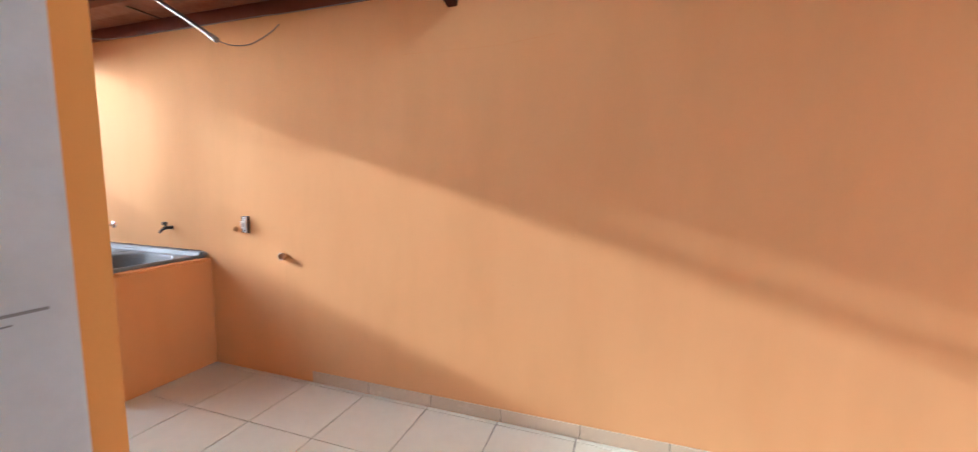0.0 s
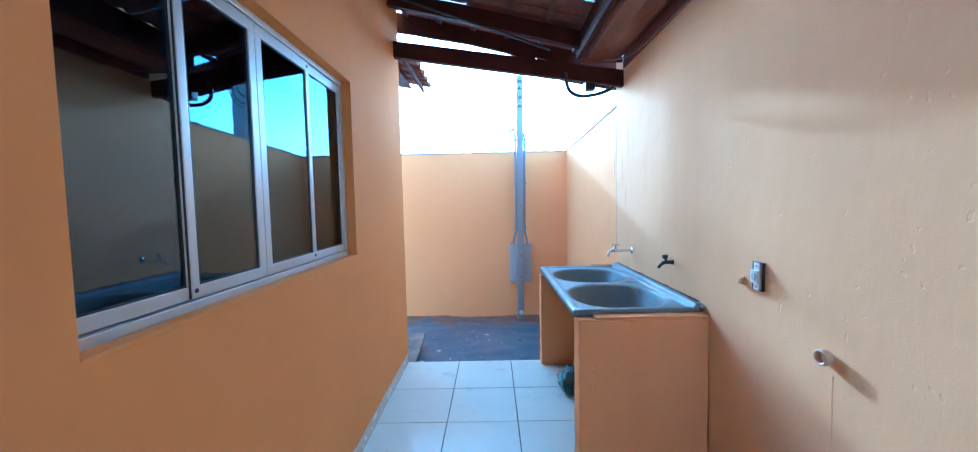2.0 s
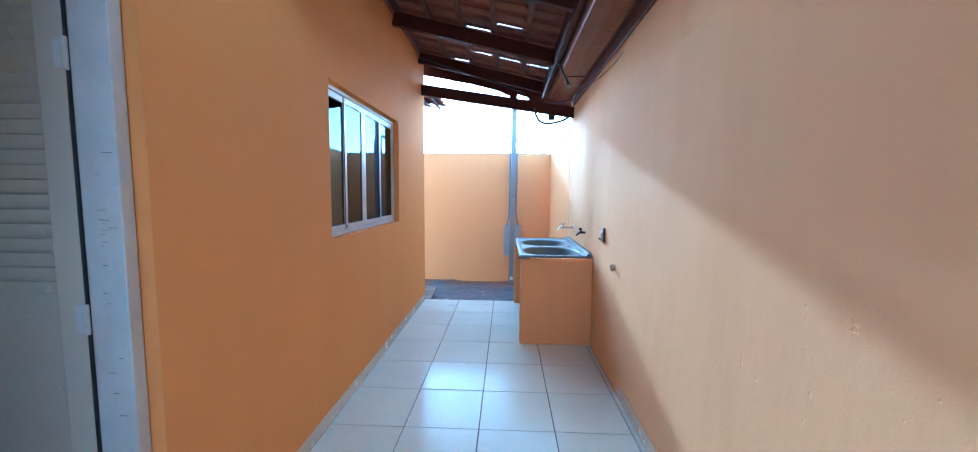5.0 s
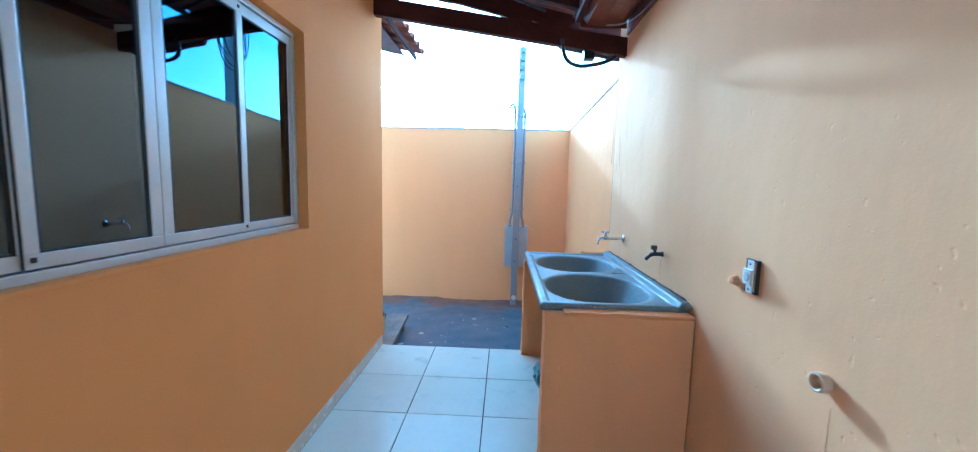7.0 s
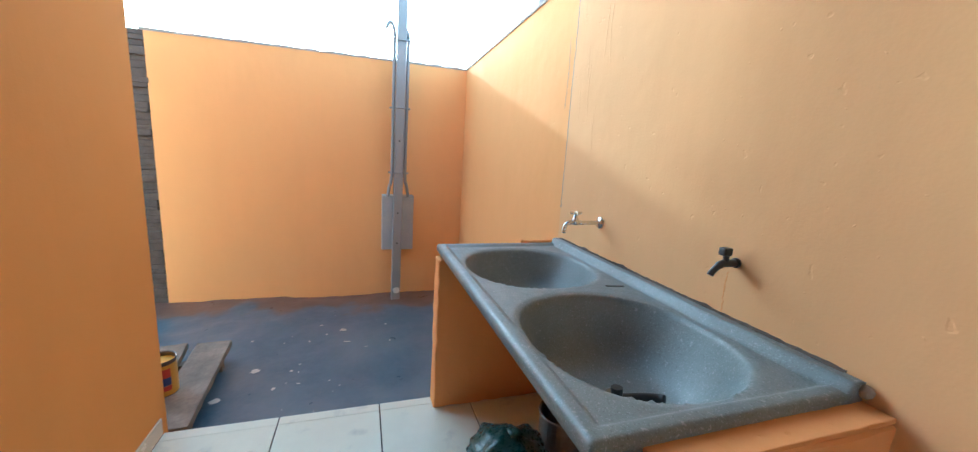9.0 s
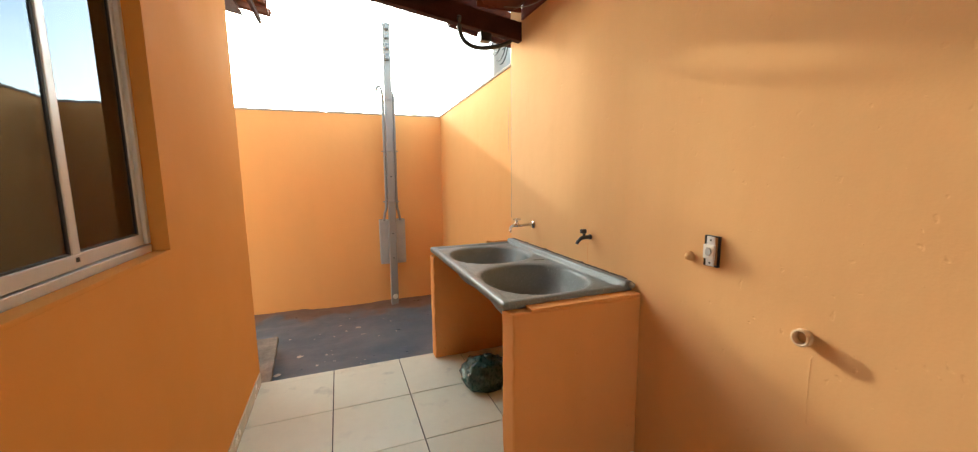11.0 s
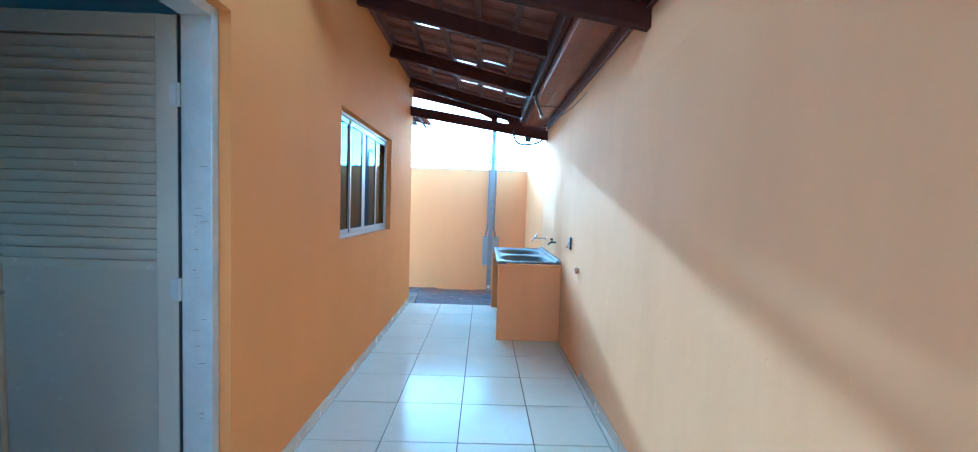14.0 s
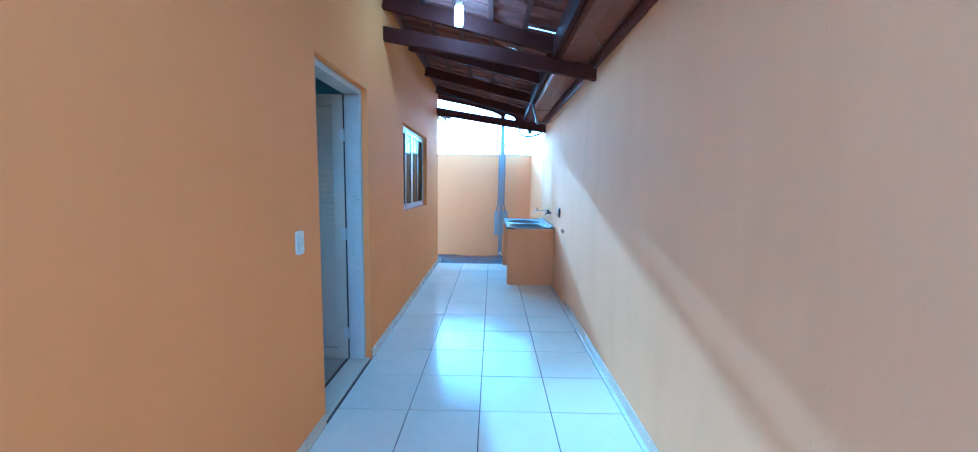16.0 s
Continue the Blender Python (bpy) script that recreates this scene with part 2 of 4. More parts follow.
for g_sc, g_lo, g_hi, g_col in ((240, 0.60, 0.66, (0.40, 0.41, 0.42, 1)), (170, 0.60, 0.67, (0.05, 0.055, 0.06, 1)), (85, 0.68, 0.72, (0.5, 0.5, 0.5, 1))):
    g_noise, g_map, g_mixc = (gt.nodes.new(k) for k in ("ShaderNodeTexNoise", "ShaderNodeMapRange", "ShaderNodeMix"))
    g_noise.inputs["Scale"].default_value, g_noise.inputs["Detail"].default_value = g_sc, 1.5
    gt.links.new(g_geo.outputs["Position"], g_noise.inputs["Vector"])
    g_map.inputs["From Min"].default_value, g_map.inputs["From Max"].default_value, g_map.inputs["To Max"].default_value = g_lo, g_hi, 0.32
    gt.links.new(g_noise.outputs["Fac"], g_map.inputs["Value"])
    g_mixc.data_type = 'RGBA'
    gt.links.new(g_map.outputs["Result"], g_mixc.inputs["Factor"])
    gt.links.new(g_bsdf.inputs["Base Color"].links[0].from_socket, g_mixc.inputs["A"])
    g_mixc.inputs["B"].default_value = g_col
    gt.links.new(g_mixc.outputs["Result"], g_bsdf.inputs["Base Color"])
chrome = mat("worn_chrome", (0.7, 0.69, 0.66), 0.22, 1.0, alt=(0.5, 0.48, 0.44), scale=30, amount=0.5)
black_plastic = mat("black_plastic", (0.018, 0.018, 0.02), 0.35, alt=(0.03, 0.03, 0.032), scale=20, amount=0.5)
white_plastic = mat("white_plastic", (0.72, 0.71, 0.67), 0.35, alt=(0.64, 0.62, 0.57), scale=14, amount=0.4)
beige_plastic = mat("painted_pvc", (0.64, 0.42, 0.23), 0.45, alt=(0.66, 0.5, 0.34), scale=25, amount=0.6)
galvanised = mat("galvanised_steel", (0.29, 0.28, 0.265), 0.5, 0.15, alt=(0.27, 0.275, 0.28), scale=9, amount=0.7, bump=0.08, bump_scale=40)
meter_grey = mat("grey_meter_box", (0.46, 0.445, 0.42), 0.5, 0.05, alt=(0.34, 0.34, 0.35), scale=6, amount=0.5)
concrete = mat("pole_concrete", (0.36, 0.35, 0.34), 0.85, alt=(0.27, 0.26, 0.25), scale=3, amount=0.6, bump=0.4, bump_scale=50)
ceramic = mat("glazed_insulator", (0.22, 0.23, 0.24), 0.25, alt=(0.16, 0.16, 0.17), scale=10, amount=0.4)
cable_black = mat("black_cable", (0.02, 0.02, 0.022), 0.5, alt=(0.035, 0.035, 0.037), scale=20, amount=0.5)
cable_grey = mat("grey_cable", (0.3, 0.28, 0.26), 0.6, alt=(0.22, 0.2, 0.18), scale=20, amount=0.5)
bag_green = mat("dark_green_bag_film", (0.016, 0.062, 0.06), 0.28, alt=(0.02, 0.075, 0.07), scale=14, amount=0.5, bump=0.25, bump_scale=18)
pot_metal = mat("dull_aluminium", (0.3, 0.29, 0.28), 0.38, 0.9, alt=(0.18, 0.17, 0.16), scale=15, amount=0.6)
plank_mat = mat("weathered_plank", (0.27, 0.225, 0.175), 0.85, alt=(0.12, 0.1, 0.08), scale=6, amount=0.8, bump=0.6, bump_scale=35, island=0.12)
can_yellow = mat("yellow_label", (0.62, 0.36, 0.04), 0.4, alt=(0.5, 0.28, 0.03), scale=14, amount=0.5)
can_red = mat("red_label", (0.5, 0.05, 0.035), 0.4, alt=(0.4, 0.05, 0.04), scale=20, amount=0.5)
can_blue = mat("blue_label", (0.03, 0.06, 0.24), 0.4, alt=(0.04, 0.08, 0.2), scale=20, amount=0.5)
can_tin = mat("paint_smeared_tin", (0.12, 0.12, 0.125), 0.4, 0.3, alt=(0.08, 0.07, 0.07), scale=20, amount=0.8)
litter = mat("pale_litter", (0.6, 0.58, 0.52), 0.8)

lamp_mat = bpy.data.materials.new("lit_lamp_tube")
lamp_mat.use_nodes = True
lp = lamp_mat.node_tree.nodes["Principled BSDF"]
lp.inputs["Emission Color"].default_value = (0.85, 0.96, 1.0, 1)
lp.inputs["Emission Strength"].default_value = 9.0

glass_mat = bpy.data.materials.new("dark_reflective_glass")
glass_mat.use_nodes = True
gn = glass_mat.node_tree
gn.nodes.remove(gn.nodes["Principled BSDF"])
g_out = gn.nodes["Material Output"]
g_tr, g_gl, g_mix, g_fr = (gn.nodes.new(k) for k in ("ShaderNodeBsdfTransparent", "ShaderNodeBsdfGlossy", "ShaderNodeMixShader", "ShaderNodeFresnel"))
g_tr.inputs["Color"].default_value = (0.46, 0.56, 0.60, 1)
g_gl.inputs["Color"].default_value = (0.47, 0.54, 0.64, 1)
g_gl.inputs["Roughness"].default_value = 0.004
g_fr.inputs["IOR"].default_value = 2.7
gn.links.new(g_fr.outputs["Fac"], g_mix.inputs["Fac"])
gn.links.new(g_tr.outputs[0], g_mix.inputs[1])
gn.links.new(g_gl.outputs[0], g_mix.inputs[2])
gn.links.new(g_mix.outputs[0], g_out.inputs["Surface"])


# ---- mesh helpers ----
def mesh_of(name, bm, material, smooth=False):
    me = bpy.data.meshes.new(name)
    bmesh.ops.recalc_face_normals(bm, faces=bm.faces)
    if smooth:
        for f in bm.faces:
            f.smooth = True
    bm.to_mesh(me)
    bm.free()
    for m in (material if isinstance(material, (list, tuple)) else (material,)):
        me.materials.append(m)
    return me


def part(name, bm, material, parent=None, label="", smooth=False, at=None):
    ob = new(name, mesh_of(name, bm, material, smooth))
    if at is not None:
        ob.matrix_basis = at
    if parent:
        ob.parent = parent
    if label:
        ob["label"] = label
    return ob


def piece(name, me, parent, at):
    ob = new(name, me)
    ob.parent = parent
    ob.matrix_basis = at
    return ob


def thing(name, label, category, at=None, group="", kind=""):
    ob = new(name)
    ob.empty_display_size = 0.1
    if at is not None:
        ob.matrix_basis = at
    return tagged(ob, label, category, group, kind)


def box(x0, x1, y0, y1, z0, z1, bevel=0.0, bm=None, seg=2):
    own = bmesh.new()
    bmesh.ops.create_cube(own, size=1)
    for v in own.verts:
        v.co = ((x0 + x1) / 2 + v.co.x * (x1 - x0), (y0 + y1) / 2 + v.co.y * (y1 - y0), (z0 + z1) / 2 + v.co.z * (z1 - z0))
    if bevel:
        bmesh.ops.bevel(own, geom=own.edges[:], offset=bevel, segments=seg, profile=0.6, affect='EDGES')
    return own if bm is None else merged(bm, own)


def merged(bm, other):
    tmp = bpy.data.meshes.new("tmp")
    other.to_mesh(tmp)
    other.free()
    bm.from_mesh(tmp)
    bpy.data.meshes.remove(tmp)
    return bm


def tube(points, radius, sides=10, bm=None, closed=True):
    """A round bar through the points. radius: one number or one a point."""
    bm = bm or bmesh.new()
    pts = [Vector(p) for p in points]
    rad = radius if isinstance(radius, (list, tuple)) else [radius] * len(pts)
    rings, side = [], None
    for i, p in enumerate(pts):
        d = (pts[min(i + 1, len(pts) - 1)] - pts[max(i - 1, 0)]).normalized()
        if side is None:
            side = d.orthogonal().normalized()
        side = (side - d * side.dot(d)).normalized()
        up = d.cross(side)
        rings.append([bm.verts.new(p + (side * math.cos(a) + up * math.sin(a)) * rad[i]) for a in [k * 2 * math.pi / sides for k in range(sides)]])
    for a, b in zip(rings, rings[1:]):
        for k in range(sides):
            bm.faces.new((a[k], a[(k + 1) % sides], b[(k + 1) % sides], b[k]))
    if closed:
        bm.faces.new(rings[0][::-1])
        bm.faces.new(rings[-1])
    return bm


def lathe(profile, sides=24, bm=None):
    """A turned shape about z from (radius, height) pairs."""
    bm = bm or bmesh.new()
    rings = [[bm.verts.new((r * math.cos(k * 2 * math.pi / sides), r * math.sin(k * 2 * math.pi / sides), z)) for k in range(sides)] for r, z in profile]
    for a, b in zip(rings, rings[1:]):
        for k in range(sides):
            bm.faces.new((a[k], a[(k + 1) % sides], b[(k + 1) % sides], b[k]))
    bm.faces.new(rings[0][::-1])
    bm.faces.new(rings[-1])
    return bm


def curve_points(points, steps=8):
    """A smooth run through the points."""
    pts = [Vector(p) for p in points]
    out = []
    for i in range(len(pts) - 1):
        a, b, c, d = pts[max(i - 1, 0)], pts[i], pts[i + 1], pts[min(i + 2, len(pts) - 1)]
        for k in range(steps):
            t = k / steps
            out.append(0.5 * (2 * b + (c - a) * t + (2 * a - 5 * b + 4 * c - d) * t * t + (3 * b - a - 3 * c + d) * t ** 3))
    return out + [pts[-1]]


# ---- plan ----
YL, YR = 0.06, 1.925              # faces of the house wall and of the boundary wall
T = 0.455                         # tile pitch
X_EDGE, X_END, X_BACK = -4.21, -6.54, 6.2
COLS = [0.52 + T * (i - 1) for i in range(5)]
ROW0 = -2.79 - 3 * T
GROUND = -0.22

# ---- ground: one sheet to the horizon, uneven in the yard ----
xs = [-400, -120, -40, -15, -9] + list(np.arange(-7.0, -4.0, 0.06)) + [-3, 0, 4, 8, 20, 60, 150, 400]
ys = [-400, -120, -40, -12, -5] + list(np.arange(-1.4, 2.2, 0.06)) + [4, 10, 30, 100, 400]
bm = bmesh.new()
grid = []
for x in xs:
    row = []
    for y in ys:
        z = GROUND - 0.075 * max(0, min(1, (-4.4 - x) / 2.1))
        if -7.1 < x < -3.9 and -1.5 < y < 2.3:
            z += 0.018 * noise.noise((x * 1.7, y * 1.7, 0.3)) + 0.012 * noise.noise((x * 6, y * 6, 2)) + 0.004 * noise.noise((x * 16, y * 16, 5))
            if x < -6.2:
                z += 0.035 * ((-6.2 - x) / 0.4) * (0.35 + 0.65 * noise.noise((0, y * 1.3, 7)) ** 2 + 0.35 * (y < 0.2))
        row.append(bm.verts.new((x, y, min(z, -0.1))))
    grid.append(row)
for a, b in zip(grid, grid[1:]):
    for k in range(len(ys) - 1):
        bm.faces.new((a[k], b[k], b[k + 1], a[k + 1]))
ground = part("ground", bm, ground_mat, smooth=True)
tagged(ground, "dark bluish painted cement yard with brown earthy patches", "ground", kind="structure")

# ---- walls ----
WIN = (-3.034, -1.533, 1.118, 2.087)       # window opening
DOOR = (-0.326, 0.56, 2.146)               # door opening
WALL_TOP = 3.45
bm = bmesh.new()
yb = YL - 0.17
for x0, x1, z0, z1 in ((-4.20, WIN[0], -0.3, WALL_TOP), (WIN[0], WIN[1], -0.3, WIN[2]), (WIN[0], WIN[1], WIN[3], WALL_TOP), (WIN[1], DOOR[0], -0.3, WALL_TOP),
                       (DOOR[0], DOOR[1], DOOR[2], WALL_TOP), (DOOR[0], DOOR[1], -0.3, -0.012), (DOOR[1], 4.6, -0.3, WALL_TOP)):
    box(x0, x1, yb, YL, z0, z1, 0, bm)
box(-4.285, -4.20, yb, YL - 0.012, -0.3, WALL_TOP, 0, bm)
wall_left = tagged(part("wall_left", bm, wall_paint), "smooth orange painted house wall with window and door openings", "wall", kind="structure")

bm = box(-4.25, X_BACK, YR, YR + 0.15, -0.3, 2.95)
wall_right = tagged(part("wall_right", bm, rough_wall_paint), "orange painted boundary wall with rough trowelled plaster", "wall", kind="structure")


def ragged_top(x0, x1, y0, y1, z0, z1, along, n, seed, rise=0.0, lift=0.0):
    """A wall with an uneven top edge."""
    bm = bmesh.new()
    cols = []
    for i in range(n + 1):
        t = i / n
        dz = rise * t + 0.014 * noise.noise((t * 31, seed, 0)) + 0.008 * noise.noise((t * 90, seed, 3))
        if along == "x":
            a, b = (x0 + (x1 - x0) * t, y0), (x0 + (x1 - x0) * t, y1)
        else:
            a, b = (x0, y0 + (y1 - y0) * t), (x1, y0 + (y1 - y0) * t)
        cols.append([bm.verts.new((*a, z0 + lift * t)), bm.verts.new((*a, z1 + dz)), bm.verts.new((*b, z1 + dz)), bm.verts.new((*b, z0 + lift * t))])
    for p, q in zip(cols, cols[1:]):
        for k in range(4):
            bm.faces.new((p[k], p[(k + 1) % 4], q[(k + 1) % 4], q[k]))
    bm.faces.new(cols[0]), bm.faces.new(cols[-1][::-1])
    return bm


END_TOP = 2.12
bm = ragged_top(X_END - 0.15, -4.25, YR + 0.004, YR + 0.15, -0.35, END_TOP, "x", 60, 4, 0.085)
wall_yard = tagged(part("wall_yard_side", bm, yard_paint), "orange painted yard wall with a ragged mortar top", "wall", kind="structure")
bm = ragged_top(X_END - 0.14, X_END, -0.835, YR + 0.004, -0.35, END_TOP, "y", 80, 9)
wall_end = tagged(part("wall_end", bm, yard_paint), "orange painted rear yard wall with a ragged mortar top", "wall", kind="structure")
part("mortar_cap", ragged_top(X_END - 0.13, X_END + 0.006, -0.865, YR, END_TOP - 0.006, END_TOP + 0.016, "y", 120, 21), mortar_cap, wall_end, "crumbly bare mortar cap")
part("mortar_cap", ragged_top(X_END, -4.26, YR - 0.004, YR + 0.13, END_TOP - 0.004, END_TOP + 0.014, "x", 120, 27, 0.083, 0.083), mortar_cap, wall_yard, "crumbly bare mortar cap")
# bare strip of mortar and brick where the paint stops
bm = bmesh.new()
rng = random.Random(5)
z = -0.34
while z < END_TOP - 0.02:
    h = rng.uniform(0.03, 0.07)
    box(X_END - 0.14, X_END - 0.012 + rng.uniform(-0.01, 0.016), -1.5, -0.837 + rng.uniform(-0.012, 0.016), z, min(z + h, END_TOP), 0.006, bm, 1)
    z += h
tagged(part("wall_end_bare", bm, mortar_raw), "bare grey mortar strip at the unpainted wall end", "wall", kind="structure")

bm = box(-5.25, -4.34, -1.25, -1.10, -0.35, 2.85)
box(-4.34, -4.19, -1.25, yb - 0.004, -0.35, 2.68, 0, bm)
tagged(part("wall_setback", bm, wall_paint), "orange house wall set back beside the yard", "wall", kind="structure")
bm = box(X_BACK, X_BACK + 0.15, -0.3, YR + 0.15, -0.3, 2.4)
tagged(part("wall_back", bm, yard_paint), "orange painted wall closing the far passage", "wall", kind="structure")

# ---- room behind the house wall ----
RX0, RX1, RY, RZ = -4.1, 2.6, -3.3, 2.75
bm = box(RX0 - 0.1, RX0, RY, yb - 0.003, -0.05, RZ)
# unseen window opening, added so that sky light reaches the door leaf
for y0_, y1_, z0_, z1_ in ((RY, -2.1, -0.05, RZ), (-1.4, yb - 0.003, -0.05, RZ), (-2.1, -1.4, -0.05, 1.2), (-2.1, -1.4, 1.8, RZ)):
    box(RX1, RX1 + 0.1, y0_, y1_, z0_, z1_, 0, bm)
box(RX0 - 0.1, RX1 + 0.1, RY - 0.1, RY, -0.05, RZ, 0, bm)
bp = bmesh.new()
# doorway gap added to pass that light on behind the house window
for y0_, y1_, z0_, z1_ in ((RY, -2.9, -0.05, RZ), (-1.3, yb - 0.003, -0.05, RZ), (-2.9, -1.3, 2.1, RZ)):
    box(-1.15, -1.05, y0_, y1_, z0_, z1_, 0, bp)
tagged(part("wall_partition", bp, room_blue), "pale blue painted inner wall seen through the doorway", "wall", kind="structure")
tagged(part("wall_room", bm, room_cream), "plain cream painted room walls", "wall", kind="structure")
tagged(part("ceiling_room", box(RX0 - 0.1, RX1 + 0.1, RY - 0.1, yb - 0.003, RZ, RZ + 0.1), room_white), "white painted room ceiling", "ceiling", kind="structure")
room_floor = tagged(part("floor_room", box(RX0, RX1, RY, yb - 0.003, -0.1, 0.006), grout), "pale tiled room floor", "floor", kind="structure")

# ---- house window ----
win = thing("window_1", "four-panel sliding window, white aluminium with dark reflective glass", "window", kind="structure")
x0, x1, z0, z1 = WIN
YW = YL - 0.05
bm = bmesh.new()
fr = 0.028
for b in ((x0, x1, z0, z0 + 0.03), (x0, x1, z1 - fr, z1), (x0, x0 + fr, z0 + 0.03, z1 - fr), (x1 - fr, x1, z0 + 0.03, z1 - fr)):
    box(b[0] + 0.002, b[1] - 0.002, YW - 0.075, YW, b[2] + 0.002, b[3] - 0.002, 0.003, bm)
part("window_frame", bm, alu, win)
part("window_sill", box(x0 + 0.004, x1 - 0.004, YW + 0.001, YL + 0.002, z0 - 0.010, z0 + 0.004, 0.003), wall_paint, win, "orange painted sill")
n = 4
bounds = (x0 + fr, -2.635, -2.24, -1.895, x1 - fr)
for i in range(n):
    a, b = bounds[i], bounds[i + 1]
    outer = i in (1, 2)
    y1 = YW - 0.004 if outer else YW - 0.010
    a2, b2 = (a - 0.014, b + 0.014) if i == 1 else (a - 0.014, b + 0.014) if i == 2 else (a, b - 0.0155) if i == 0 else (a + 0.0155, b)
    if i == 1:
        b2 = b - 0.001
    if i == 2:
        a2 = a + 0.001
    sl, sr = ((0.022, 0.010), (0.030, 0.038), (0.038, 0.030), (0.005, 0.022))[i]
    bm = bmesh.new()
    zl, zh = z0 + 0.032, z1 - fr - 0.002
    for q in ((a2, b2, zl, zl + 0.036), (a2, b2, zh - 0.04, zh), (a2, a2 + sl, zl + 0.036, zh - 0.04), (b2 - sr, b2, zl + 0.036, zh - 0.04)):
        box(q[0], q[1], y1 - 0.021, y1, q[2], q[3], 0.0025, bm)
    sash = part("sash", bm, alu, win)
    bm = bmesh.new()
    for q in ((a2 + sl, b2 - sr, zl + 0.036, zl + 0.041), (a2 + sl, b2 - sr, zh - 0.045, zh - 0.04), (a2 + sl, a2 + sl + 0.008, zl + 0.041, zh - 0.045), (b2 - sr - 0.008, b2 - sr, zl + 0.041, zh - 0.045)):
        box(q[0], q[1], y1 - 0.014, y1 - 0.004, q[2], q[3], 0, bm)
    part("gasket", bm, rubber, sash)
    pane = part("pane", box(a2 + sl + 0.001, b2 - sr - 0.001, y1 - 0.011, y1 - 0.007, zl + 0.037, zh - 0.041), glass_mat, sash)
    pane.visible_shadow = False
    if i == 2:
        part("gasket", box(b2 + 0.0003, b2 + 0.004, y1 - 0.02, y1 - 0.002, zl + 0.002, zh - 0.002), rubber, sash, "black brush seal along the stile")
    if outer:
        lx = a2 + 0.016 if i == 1 else b2 - 0.016
        for zz in (zl + 0.022, zh - 0.02):
            part("corner_plug", box(lx - 0.006, lx + 0.006, y1 - 0.002, y1 + 0.0025, zz - 0.006, zz + 0.006, 0.002), rubber, sash, "black corner plug")

# ---- door ----
door = thing("door_1", "white metal door with louvred upper panel, standing open inwards", "door", kind="structure")
dx0, dx1, dz = DOOR
jam = 0.045
fy0, fy1 = YL - 0.165, YL - 0.045
bm = bmesh.new()
box(dx0 + 0.003, dx0 + jam, fy0, fy1, 0.006, dz - 0.003, 0.004, bm)
box(dx1 - jam, dx1 - 0.003, fy0, fy1, 0.006, dz - 0.003, 0.004, bm)
box(dx0 + jam + 0.001, dx1 - jam - 0.001, fy0, fy1, dz - 0.045, dz - 0.003, 0.004, bm)
jamb = part("door_frame", bm, frame_white, door, "scuffed white painted door frame")
rng = random.Random(8)
for i in range(20):
    zz = rng.choice((0.55, 0.8, 0.95, 1.1, 1.26, 1.28, 1.31, 1.33, 1.5)) + rng.uniform(-0.07, 0.07)
    yy = rng.uniform(fy0 + 0.04, fy1 - 0.04)
    part("scuff_mark", box(dx0 + jam, dx0 + jam + 0.0012, yy, yy + rng.uniform(0.008, 0.034), zz, zz + rng.uniform(0.0008, 0.0026)), scuff, jamb, "dark scuff on the frame")
LEAF = pose(dx0 + jam - 0.03, fy0 - 0.009, 0.015, 0, 0, -90)
LW, LH = 0.79, 2.085
leaf_bm = bmesh.new()
for q in ((0, 0.085, 0, LH), (LW - 0.085, LW, 0, LH), (0.085, LW - 0.085, 0, 0.09), (0.085, LW - 0.085, LH - 0.085, LH)):
    box(q[0], q[1], 0, 0.035, q[2], q[3], 0.003, leaf_bm)
leaf = part("door_leaf", leaf_bm, door_white, door, at=LEAF)
part("panel", box(0.086, LW - 0.086, 0.010, 0.018, 0.09, LH - 0.086, 0.002), door_white, leaf)
slat_me = mesh_of("louvre_slat", box(0.087, LW - 0.087, -0.002, 0.003, -0.021, 0.021, 0.001), door_white)
for i in range(21):
    piece("louvre_slat", slat_me, leaf, pose(0, 0.0235, LH - 0.115 - i * 0.043, -20, 0, 0))
# black strip added to draw the dark of the open hinge gap
part("seal", box(-0.009, -0.002, 0.002, 0.036, 0.0, LH), rubber, leaf, "black strip standing in for the shade of the hinge gap")
for zz in (0.22, 1.02, 1.78):
    hb = tube([(-0.008, 0.04, zz - 0.045), (-0.008, 0.04, zz + 0.045)], 0.007, 8)
    box(-0.005, 0.03, 0.0355, 0.038, zz - 0.04, zz + 0.04, 0.001, hb)
    part("hinge", hb, frame_white, leaf, "small white painted hinge")
hb = tube(curve_points([(LW - 0.04, 0.036, 1.0), (LW - 0.04, 0.075, 1.0), (LW - 0.07, 0.08, 1.0), (LW - 0.16, 0.08, 1.0)], 5), 0.008, 8)
box(LW - 0.06, LW - 0.02, 0.036, 0.041, 0.91, 1.07, 0.003, hb)
part("door_handle", hb, chrome, leaf, "chrome lever handle")
tagged(part("threshold", box(dx0 + 0.004, dx1 - 0.004, yb - 0.002, YL - 0.016, -0.012, 0.010, 0.003), tile_white), "pale tile threshold in the doorway", "threshold", kind="structure")

